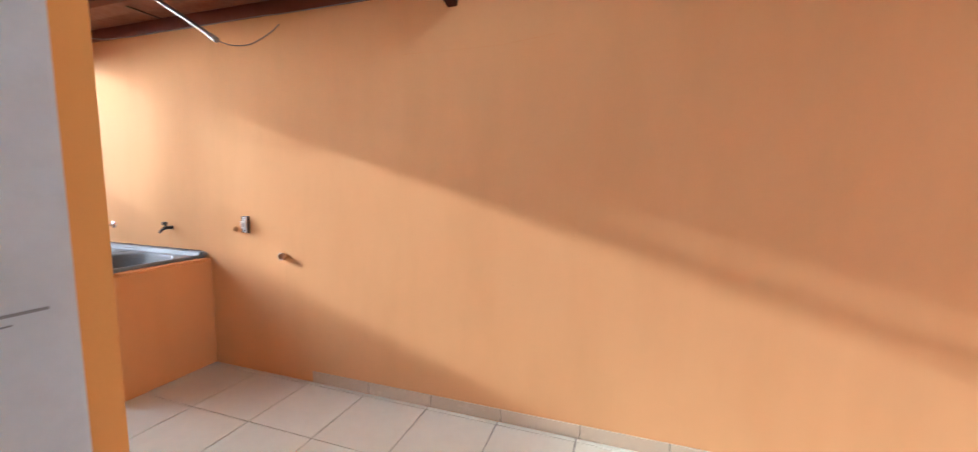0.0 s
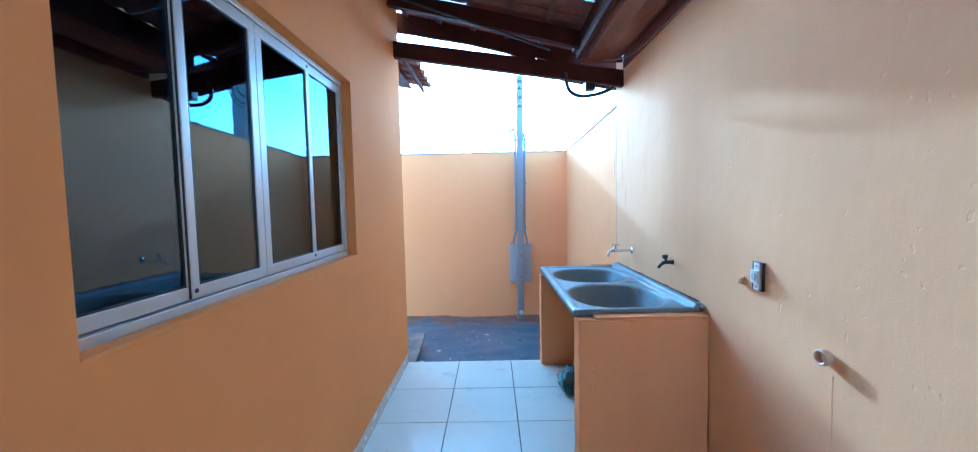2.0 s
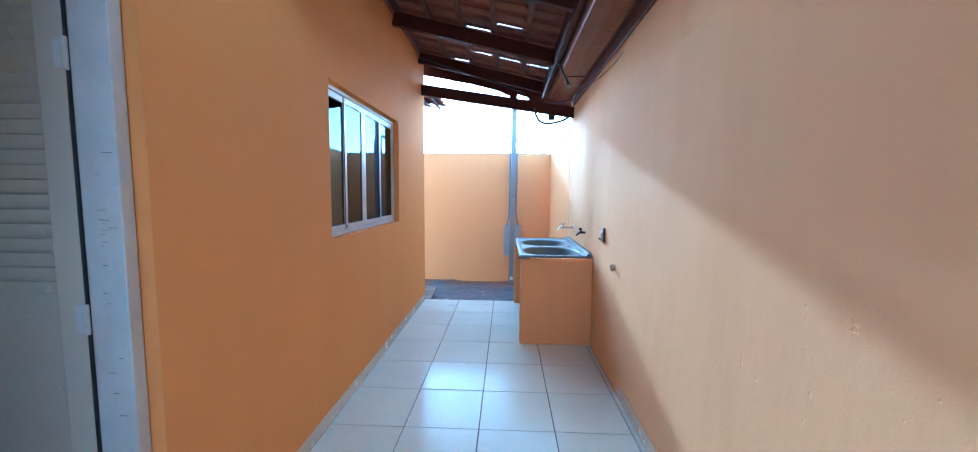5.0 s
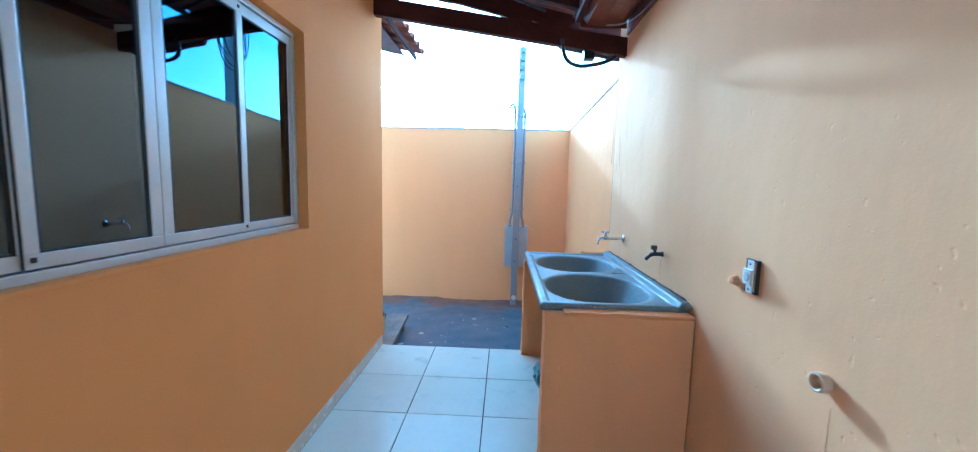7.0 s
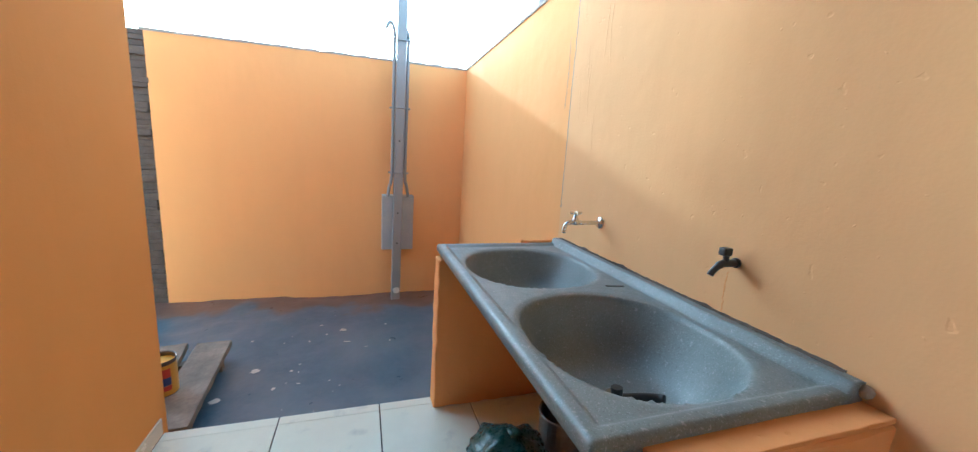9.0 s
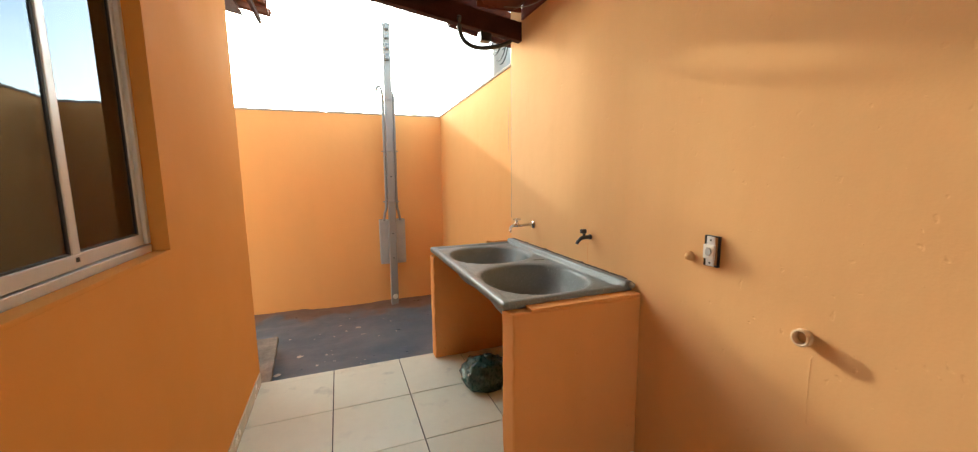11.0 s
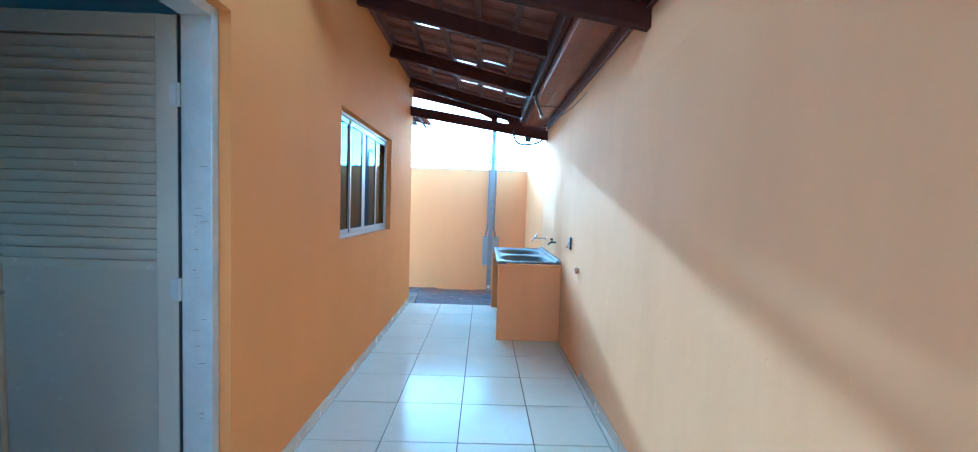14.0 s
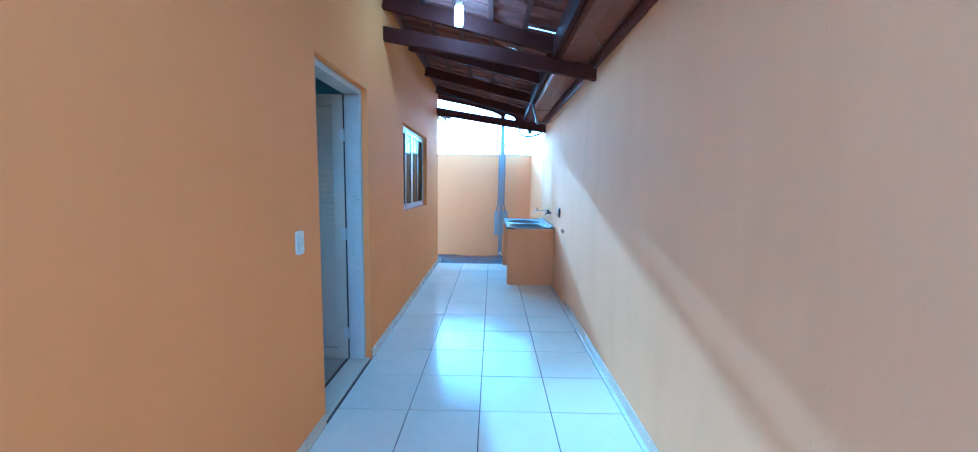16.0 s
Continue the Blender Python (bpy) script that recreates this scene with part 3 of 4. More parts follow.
sw = thing("light_switch", "white plastic light switch plate on the orange wall", "switch", pose(0.805, YL, 1.135))
plate = box(-0.037, 0.037, 0.001, 0.011, -0.060, 0.060)
bmesh.ops.bevel(plate, geom=[e for e in plate.edges if abs(e.verts[0].co.y - e.verts[1].co.y) > 0.005], offset=0.017, segments=5, profile=0.5, affect='EDGES')
bmesh.ops.bevel(plate, geom=[e for e in plate.edges if e.verts[0].co.y > 0.01 and e.verts[1].co.y > 0.01], offset=0.003, segments=2, profile=0.5, affect='EDGES')
part("plate", plate, white_plastic, sw)
part("rocker", box(-0.012, 0.012, 0.0112, 0.016, -0.024, 0.024, 0.003), white_plastic, sw)
part("marking", box(-0.0012, 0.0012, 0.0162, 0.0166, -0.016, -0.004), rubber, sw, "small dark marks on the rocker")

# ---- roof over the passage ----
SL = -0.24                                   # fall towards the boundary wall
RZL = 2.93                                  # underside of the rafters at the house wall
ang = math.degrees(math.atan(SL))
roof = thing("lean_to_roof", "dark varnished lean-to roof of rafters, battens and clay tiles", "roof", kind="structure")
raf_l = 1.50 / math.cos(math.atan(SL))
raf_me = mesh_of("rafter", box(-0.028, 0.028, 0, raf_l, 0, 0.12, 0.004), wood_dark)
for i in range(7):
    piece("rafter", raf_me, roof, pose(-3.92 + i * 1.045, YL, RZL, ang, 0, 0))
part("wall_flashing", box(-4.19, 2.58, YL + 0.001, YL + 0.03, RZL + 0.09, RZL + 0.24, 0.003), clay, roof, "mortar bedding along the house wall")
# board closing the roof's end, with a small notch over the tie beam
low_edge = [(-0.08, 2.925), (0.11, 2.892), (0.35, 2.846), (0.60, 2.80), (0.94, 2.716), (1.08, 2.655), (1.13, 2.575), (1.15, 2.575), (1.19, 2.672), (1.32, 2.632), (1.36, 2.575), (1.41, 2.47), (1.86, 2.38), (1.99, 2.36)]
bm = bmesh.new()
cols_ = []
for y, z in low_edge:
    zt = RZL + 0.15 + SL * y
    cols_.append([bm.verts.new((-0.018, y, z)), bm.verts.new((0.018, y, z)), bm.verts.new((0.018, y, zt)), bm.verts.new((-0.018, y, zt))])
for a, b in zip(cols_, cols_[1:]):
    for k in range(4):
        bm.faces.new((a[k], a[(k + 1) % 4], b[(k + 1) % 4], b[k]))
bm.faces.new(cols_[0]), bm.faces.new(cols_[-1][::-1])
part("verge_board", bm, wood_dark, roof, at=pose(-4.36, YL, 0))
bat_me = mesh_of("batten", box(-4.34, 2.55, -0.022, 0.022, 0, 0.022, 0.002), batten_mat)
N_ROWS = 5
for i in range(N_ROWS + 1):
    d = 0.03 + i * 0.302
    piece("batten", bat_me, roof, pose(0, YL + d * math.cos(math.radians(ang)) + 0.024, RZL + d * math.sin(math.radians(ang)) + 0.121, ang, 0, 0))


def roof_tile():
    """One clay tile: a flat channel and a round cover, with thickness and an end lip."""
    bm = bmesh.new()
    W, L, th = 0.215, 0.375, 0.011
    prof = []
    for k in range(15):
        u = k / 14
        x = (1 - u) * W
        if u < 0.5:
            h = 0.004 - 0.004 * math.sin(u * 2 * math.pi)
        else:
            h = 0.048 * math.sin((u - 0.5) * 1.90 * math.pi) ** 0.7
        prof.append((x, h))
    rows = []
    for s, lift in ((0, 0.0), (0.03, 0.0), (L, 0.0)):
        rows.append([(bm.verts.new((x, s, h + lift)), bm.verts.new((x, s, h + lift + th))) for x, h in prof])
    for a, b in zip(rows, rows[1:]):
        for k in range(len(prof) - 1):
            bm.faces.new((a[k][0], b[k][0], b[k + 1][0], a[k + 1][0]))
            bm.faces.new((a[k][1], a[k + 1][1], b[k + 1][1], b[k][1]))
        for k in (0, -1):
            bm.faces.new((a[k][0], a[k][1], b[k][1], b[k][0]))
    for r in (rows[0], rows[-1]):
        for k in range(len(prof) - 1):
            bm.faces.new((r[k][0], r[k + 1][0], r[k + 1][1], r[k][1]))
    return mesh_of("roof_tile", bm, clay)


tile_me = roof_tile()
rng = random.Random(3)
for i in range(33):
    for j in range(N_ROWS):
        d = 0.0 + j * 0.302
        yy, zz = YL + 0.012 + d * math.cos(math.radians(ang)), RZL + 0.149 + d * math.sin(math.radians(ang))
        piece("roof_tile", tile_me, roof, pose(-4.415 + i * 0.213, yy, zz + rng.choice((0, 0, 0.001, 0.002, 0.003)), ang + 1.9, rng.uniform(-0.7, 0.7), rng.uniform(-0.6, 0.6)))

for tx, zl, zr, deep in ((-4.09, 2.598, 2.322, 0.13), (-0.82, 2.675, 2.36, 0.118)):
    bm = bmesh.new()
    box(tx - 0.03, tx + 0.03, YL - 0.02, YR + 0.02, 0, deep, 0.005, bm)
    for v in bm.verts:
        v.co.z += zl + (zr - zl) * (v.co.y - YL) / (YR - YL)
    tagged(part("tie_beam", bm, wood_dark), "dark varnished wooden tie beam across the passage", "beam", group="tie beams", kind="structure")

gut = thing("rain_gutter", "brown painted steel gutter along the boundary wall", "gutter")
part("fascia_board", box(-4.02, 2.6, 1.535, 1.568, 2.53, 2.70, 0.004), wood_dark, gut, "dark varnished fascia board")
prof = [(1.585, 2.68), (1.590, 2.56), (1.62, 2.522), (1.72, 2.505), (1.84, 2.508), (1.885, 2.53), (1.90, 2.60), (1.90, 2.70)]
bm = bmesh.new()
rows = []
for x in np.linspace(-4.02, 2.6, 30):
    sag = 0.004 * noise.noise((x * 0.9, 0, 1))
    rows.append([bm.verts.new((x, y, z + sag)) for y, z in prof] + [bm.verts.new((x, y, z + sag + 0.004)) for y, z in reversed(prof)])
for a, b in zip(rows, rows[1:]):
    k = len(a)
    for i in range(k):
        bm.faces.new((a[i], a[(i + 1) % k], b[(i + 1) % k], b[i]))
bm.faces.new(rows[0]), bm.faces.new(rows[-1][::-1])
part("trough", bm, gutter_mat, gut)
part("end_cap", box(-4.034, -4.022, 1.572, 1.904, 2.50, 2.74, 0.002), gutter_mat, gut)
for jx in (-3.0, -1.0, 1.0):
    part("seam", box(jx - 0.006, jx + 0.006, 1.64, 1.84, 2.5005, 2.507, 0.001), rubber, gut, "dark seam between gutter lengths")
part("wall_strip", box(-4.03, 2.6, 1.907, YR - 0.003, 2.455, 2.60, 0.002), gutter_mat, gut, "dark brown strip against the wall")

# ---- floor of the passage and baseboards ----
bm = box(X_EDGE, X_BACK, YL - 0.02, YR + 0.02, -0.3, -0.010)
floor = tagged(part("floor", bm, grout), "passage floor of white glazed tiles with thin dark grout", "floor", kind="structure")


def tile_mesh(w, l, name="tile", m=tile_white):
    return mesh_of(name, box(-w / 2, w / 2, -l / 2, l / 2, -0.010, 0.0, 0.0012, seg=1), m)


full_me = tile_mesh(T - 0.006, T - 0.006)
edge_me = tile_mesh(0.055, T - 0.006)
thin_me = tile_mesh(T - 0.006, 0.030)
rng = random.Random(11)
for k in range(22):
    cx = ROW0 + T * (k + 0.5)
    for j in range(4):
        piece("tile", full_me, floor, pose(cx, COLS[0] + T * (j + 0.5), rng.uniform(-0.0006, 0.0006), rng.uniform(-0.06, 0.06), rng.uniform(-0.06, 0.06), rng.uniform(-0.1, 0.1)))
    piece("tile", thin_me, floor, pose(cx, COLS[4] + 0.018, -0.0006))
for j in range(4):
    piece("tile", edge_me, floor, pose(X_EDGE + 0.0285, COLS[0] + T * (j + 0.5), -0.0004))

base = thing("baseboard", "low skirting of cut white glazed tiles", "baseboard", kind="structure")
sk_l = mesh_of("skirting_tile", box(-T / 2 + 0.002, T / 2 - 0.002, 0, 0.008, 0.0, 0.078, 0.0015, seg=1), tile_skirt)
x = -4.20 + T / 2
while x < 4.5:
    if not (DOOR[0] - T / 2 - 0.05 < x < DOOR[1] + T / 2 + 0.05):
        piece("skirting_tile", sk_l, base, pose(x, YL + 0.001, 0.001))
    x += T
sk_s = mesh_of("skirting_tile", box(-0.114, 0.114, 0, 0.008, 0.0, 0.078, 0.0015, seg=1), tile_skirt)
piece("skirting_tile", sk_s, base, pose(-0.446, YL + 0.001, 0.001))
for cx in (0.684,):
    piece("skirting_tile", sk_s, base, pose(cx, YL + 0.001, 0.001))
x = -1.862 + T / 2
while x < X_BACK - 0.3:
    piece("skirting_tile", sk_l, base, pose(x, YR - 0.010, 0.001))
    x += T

for x0_, x1_ in ((-4.20, DOOR[0] - 0.002), (DOOR[1] + 0.002, 4.5)):
    part("joint", box(x0_, x1_, YL, YL + 0.004, 0.0005, 0.074), grout, base, "dark grout between the skirting tiles")
part("joint", box(-1.86, X_BACK - 0.3, YR - 0.006, YR, 0.0005, 0.074), grout, base, "dark grout between the skirting tiles")

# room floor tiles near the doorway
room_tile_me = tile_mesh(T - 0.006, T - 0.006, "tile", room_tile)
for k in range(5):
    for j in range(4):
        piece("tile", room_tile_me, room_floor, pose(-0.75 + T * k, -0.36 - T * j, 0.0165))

# ---- laundry tank ----
tank = thing("laundry_tank", "double laundry tank of speckled grey synthetic granite on orange masonry legs", "laundry tank", pose(0, 0, 0))


def chipped(x0, x1, y0, y1, z0, z1, seed, amount=0.006, bev=0.006):
    bm = box(x0, x1, y0, y1, z0, z1, bev, seg=1)
    bmesh.ops.subdivide_edges(bm, edges=[e for e in bm.edges if e.calc_length() > 0.2], cuts=14, use_grid_fill=True)
    for v in bm.verts:
        c = Vector(v.co)
        edge = sum((abs(c.x - q) < 0.012) for q in (x0, x1)) + sum((abs(c.y - q) < 0.012) for q in (y0, y1)) + sum((abs(c.z - q) < 0.012) for q in (z0, z1))
        if edge >= 2:
            v.co += Vector((noise.noise(c * 22 + Vector((seed, 0, 0))), noise.noise(c * 22 + Vector((0, seed, 0))), noise.noise(c * 22 + Vector((0, 0, seed))))) * amount
    return bm


part("leg", chipped(-2.885, -2.765, 1.262, YR - 0.003, 0.001, 0.797, 1), tank_paint, tank, "orange painted masonry leg with chipped corner")
part("leg", chipped(-4.205, -4.11, 1.235, YR - 0.003, 0.001, 0.777, 2), tank_paint, tank, "orange painted masonry leg with chipped corner")
TX0, TX1, TY0, TY1, TZ = -4.228, -2.828, 1.245, YR - 0.006, 0.822
BASINS = ((-3.195, 1.578, 0.30, 0.272, 0.194), (-3.848, 1.578, 0.278, 0.268, 0.19))


def tank_z(x, y):
    z = TZ
    edge = min(x - TX0, TX1 - x, y - TY0)
    if edge < 0.05:
        z += 0.010 * max(0, min(1, (0.05 - edge) / 0.012)) - 0.010 * max(0, (0.008 - edge) / 0.008)
    if y > TY1 - 0.05:
        z = TZ + 0.032 * min(1, (y - (TY1 - 0.05)) / 0.016)
    for bx, by, rx, ry, dep in BASINS:
        ex = 2.3
        r = (abs((x - bx) / rx) ** ex + abs((y - by) / ry) ** ex) ** (1 / ex)
        if r < 1:
            s = min(1, (1 - r) / 0.7)
            z = min(z, TZ - dep * (1 - (1 - s) ** 2.9))
        elif r < 1.06:
            z -= 0.006 * (1.06 - r) / 0.06
    return z


nx, ny = 210, 104
bm = bmesh.new()
top, low = [], []
for i in range(nx + 1):
    x = TX0 + (TX1 - TX0) * i / nx
    ra, rb = [], []
    for j in range(ny + 1):
        y = TY0 + (TY1 - TY0) * j / ny
        z = tank_z(x, y)
        ra.append(bm.verts.new((x, y, z)))
        rb.append(bm.verts.new((x, y, min(z - 0.022, TZ - 0.024))))
    top.append(ra), low.append(rb)
for i in range(nx):
    for j in range(ny):
        bm.faces.new((top[i][j], top[i + 1][j], top[i + 1][j + 1], top[i][j + 1]))
        bm.faces.new((low[i][j], low[i][j + 1], low[i + 1][j + 1], low[i + 1][j]))
rim = [(i, 0) for i in range(nx)] + [(nx, j) for j in range(ny)] + [(i, ny) for i in range(nx, 0, -1)] + [(0, j) for j in range(ny, 0, -1)]
for a, b in zip(rim, rim[1:] + rim[:1]):
    bm.faces.new((top[a[0]][a[1]], low[a[0]][a[1]], low[b[0]][b[1]], top[b[0]][b[1]]))
part("basin_slab", bm, granite, tank, "speckled grey moulded top with two oval basins", smooth=True)
for bx, by, rx, ry, dep in BASINS:
    ring = lathe([(0.012, -0.004), (0.03, -0.004), (0.033, 0.002), (0.024, 0.004), (0.022, 0.0), (0.012, 0.0)], 18)
    part("drain", ring, pot_metal, tank, "dull metal drain ring", at=pose(bx, by, TZ - dep + 0.004), smooth=True)
lump = bmesh.new()
bmesh.ops.create_icosphere(lump, subdivisions=3, radius=1)
for v in lump.verts:
    d = Vector(v.co)
    v.co = Vector((d.x * 0.014, d.y * 0.014, d.z * 0.015)) * (1 + 0.25 * noise.noise(d * 2.5))
part("mortar_lump", lump, mortar_cap, tank, "brownish mortar lump at the slab's wall corner", smooth=True, at=pose(-2.822, YR - 0.012, 0.836))
part("mortar_patch", chipped(-4.246, -4.222, 1.70, YR - 0.002, 0.79, 0.842, 9, 0.008, 0.004), tank_paint, tank, "orange mortar filling at the slab's far edge")
part("overflow_slot", box(-0.006, 0.006, -0.035, 0.035, -0.0015, 0.0012, 0.0005), rubber, tank, "narrow dark slot between the basins", at=pose(-3.545, 1.80, TZ + 0.001, 0, 0, -12))
part("ledge", chipped(-2.832, -2.768, 1.35, YR - 0.004, 0.798, 0.810, 6, 0.003, 0.0015), tank_paint, tank, "orange mortar ledge with a pale chipped edge")
bm = bmesh.new()
rng = random.Random(4)
prev = None
for i in range(90):
    xx = -4.22 + i * 0.0152
    h = TZ + 0.031 + 0.009 * max(0, noise.noise((xx * 14, 0, 0))) + rng.uniform(0, 0.003)
    cur = [bm.verts.new((xx, TY1 - 0.006, h)), bm.verts.new((xx, YR - 0.001, h + 0.004)), bm.verts.new((xx, YR - 0.001, TZ + 0.02)), bm.verts.new((xx, TY1 - 0.006, TZ + 0.02))]
    if prev:
        for k in range(4):
            bm.faces.new((prev[k], prev[(k + 1) % 4], cur[(k + 1) % 4], cur[k]))
    prev = cur
part("mortar_joint", bm, mortar_raw, tank, "dark crumbly joint against the wall")

# loose siphon lying in the near basin
siphon = thing("drain_siphon", "loose black plastic siphon lying in the basin", "drain part", pose(-3.145, 1.615, TZ - 0.187, 0, -6, 68))
bm = tube(curve_points([(-0.045, 0, 0.014), (0, 0.004, 0.014), (0.05, 0.0, 0.015), (0.068, -0.012, 0.018)], 6), 0.013, 10)
part("pipe", bm, black_plastic, siphon, smooth=True)
part("collar", tube([(-0.055, 0, 0.014), (-0.055, 0.002, 0.046)], 0.016, 12), black_plastic, siphon)
bm = tube([(0.02, -0.024, 0.006), (0.085, -0.042, 0.006)], 0.004, 6)
tube([(0.02, -0.034, 0.006), (0.08, -0.056, 0.006)], 0.003, 6, bm)
part("tail", bm, white_plastic, siphon, "thin white tubes")

# ---- taps and wall fittings ----
tap = thing("wall_tap", "old chrome wall tap with long spout and cross handle", "tap", pose(-3.865, YR, 1.006))
part("flange", lathe([(0.004, 0.0), (0.028, 0.0), (0.026, 0.006), (0.012, 0.012), (0.004, 0.012)], 18), chrome, tap, at=pose(0, -0.001, 0, 90), smooth=True)
part("spout", tube(curve_points([(0, -0.008, 0), (0, -0.10, 0.0), (0, -0.152, 0.002), (0, -0.178, -0.012), (0, -0.184, -0.045)], 6), 0.0095, 12), chrome, tap, smooth=True)
part("valve", lathe([(0.004, -0.012), (0.015, -0.012), (0.016, 0.012), (0.010, 0.018), (0.009, 0.034), (0.004, 0.034)], 14), chrome, tap, at=pose(0, -0.132, 0.004), smooth=True)
bm = tube([(-0.028, -0.132, 0.044), (0.028, -0.132, 0.044)], 0.006, 8)
tube([(0, -0.160, 0.044), (0, -0.104, 0.044)], 0.006, 8, bm)
tube([(0, -0.132, 0.034), (0, -0.132, 0.052)], 0.008, 8, bm)
part("cross_handle", bm, chrome, tap)

tap = thing("wall_tap", "black plastic wall tap with a lever handle", "tap", pose(-3.175, YR, 1.018) @ Matrix.Diagonal((0.76, 0.76, 0.76, 1)))
part("flange", lathe([(0.004, 0.0), (0.020, 0.0), (0.019, 0.010), (0.012, 0.012), (0.004, 0.012)], 16), black_plastic, tap, at=pose(0, -0.001, 0, 90), smooth=True)
part("body", tube(curve_points([(0, -0.008, 0), (0, -0.045, 0.0), (-0.003, -0.075, -0.004), (-0.006, -0.105, -0.03), (-0.006, -0.115, -0.045)], 5), [0.015] * 12 + [0.012] * 9, 12), black_plastic, tap, smooth=True)
part("valve", tube([(0, -0.055, 0.0), (0, -0.058, 0.03)], 0.011, 10), black_plastic, tap)
bm = box(-0.016, 0.016, -0.085, -0.045, 0.030, 0.062, 0.008)
part("lever", bm, black_plastic, tap)

sock = thing("wall_socket", "uncovered white socket module in a black wall box", "socket", pose(-2.41, YR + 0.010, 1.078))
bm = bmesh.new()
for q in ((-0.030, -0.026, -0.058, 0.058), (0.026, 0.030, -0.058, 0.058), (-0.026, 0.026, -0.058, -0.054), (-0.026, 0.026, 0.054, 0.058)):
    box(q[0], q[1], -0.022, 0.0, q[2], q[3], 0.001, bm)
box(-0.026, 0.026, -0.008, -0.004, -0.054, 0.054, 0, bm)
part("back_box", bm, black_plastic, sock)
part("bracket", box(-0.017, 0.017, -0.026, -0.023, -0.056, 0.056, 0.001), alu, sock, "pale metal mounting strap")
mod = part("module", box(-0.023, 0.023, -0.036, -0.0265, -0.028, 0.026, 0.003), white_plastic, sock)
part("insert", lathe([(0.002, 0), (0.014, 0), (0.013, 0.003), (0.002, 0.003)], 6), meter_grey, mod, "grey socket insert", at=pose(0, -0.0362, -0.001, 90, 0, 0) @ Matrix.Diagonal((1, 1.3, 1, 1)))
for zz in (-0.044, 0.042):
    part("screw", lathe([(0.001, 0), (0.004, 0), (0.003, 0.002), (0.001, 0.002)], 8), black_plastic, sock, at=pose(0, -0.0262, zz, 90))

plug = thing("pipe_stub", "short plaster-covered pipe stub in the wall", "pipe", pose(-2.507, YR, 1.04))
bm = lathe([(0.003, -0.002), (0.020, -0.002), (0.017, 0.008), (0.0145, 0.018), (0.012, 0.024), (0.003, 0.025)], 14)
for v in bm.verts:
    v.co += Vector(v.co).normalized() * 0.004 * noise.noise(v.co * 90)
part("stub", bm, rough_wall_paint, plug, at=pose(0, 0, 0, 90), smooth=True)
stub = thing("drain_pipe_stub", "open painted plastic drain pipe stub in the wall", "pipe", pose(-2.08, YR, 0.873))
part("pipe", lathe([(0.012, 0.002), (0.0225, 0.0), (0.0225, 0.012), (0.027, 0.013), (0.027, 0.030), (0.022, 0.032), (0.0195, 0.030), (0.0195, 0.01), (0.012, 0.008)], 24), beige_plastic, stub, at=pose(0, 0.002, 0, 90), smooth=False)

# ---- under the tank ----
bag = thing("rubbish_bag", "knotted dark green plastic bag on the tiles", "bag", pose(-3.64, 1.46, 0))
bm = bmesh.new()
bmesh.ops.create_icosphere(bm, subdivisions=4, radius=1)
for v in bm.verts:
    d = Vector(v.co)
    a = math.atan2(d.y, d.x)
    r = 1 + 0.16 * noise.noise(d * 1.6) + 0.16 * abs(noise.noise(d * 3.3)) + 0.07 * abs(noise.noise(d * 8)) + 0.06 * math.sin(a * 7 + 3 * d.z + 7 * noise.noise(d * 2)) * max(0, d.z + 0.4)
    v.co = Vector((d.x * 0.145 * r, d.y * 0.150 * r, max(0.0, 0.072 + d.z * 0.105 * r)))
part("sack", bm, bag_green, bag, smooth=True)
bm = lathe([(0.012, 0.155), (0.022, 0.172), (0.012, 0.185), (0.03, 0.208), (0.012, 0.213)], 12)
for v in bm.verts:
    v.co += Vector((noise.noise(v.co * 60), noise.noise(v.co * 70), noise.noise(v.co * 50))) * 0.008
part("knot", bm, bag_green, bag, at=pose(0.02, 0.01, 0), smooth=True)
pot = thing("cooking_pot", "dull aluminium pot with a handle under the tank", "pot", pose(-3.735, 1.76, 0))
part("body", lathe([(0.03, 0.0), (0.10, 0.001), (0.108, 0.01), (0.11, 0.16), (0.115, 0.163), (0.113, 0.168), (0.104, 0.165), (0.102, 0.02), (0.03, 0.014)], 32), pot_metal, pot, smooth=False)
part("handle", tube(curve_points([(-0.11, -0.03, 0.13), (-0.15, -0.03, 0.14), (-0.155, 0.0, 0.14), (-0.15, 0.03, 0.14), (-0.11, 0.03, 0.13)], 5), 0.006, 8), black_plastic, pot)

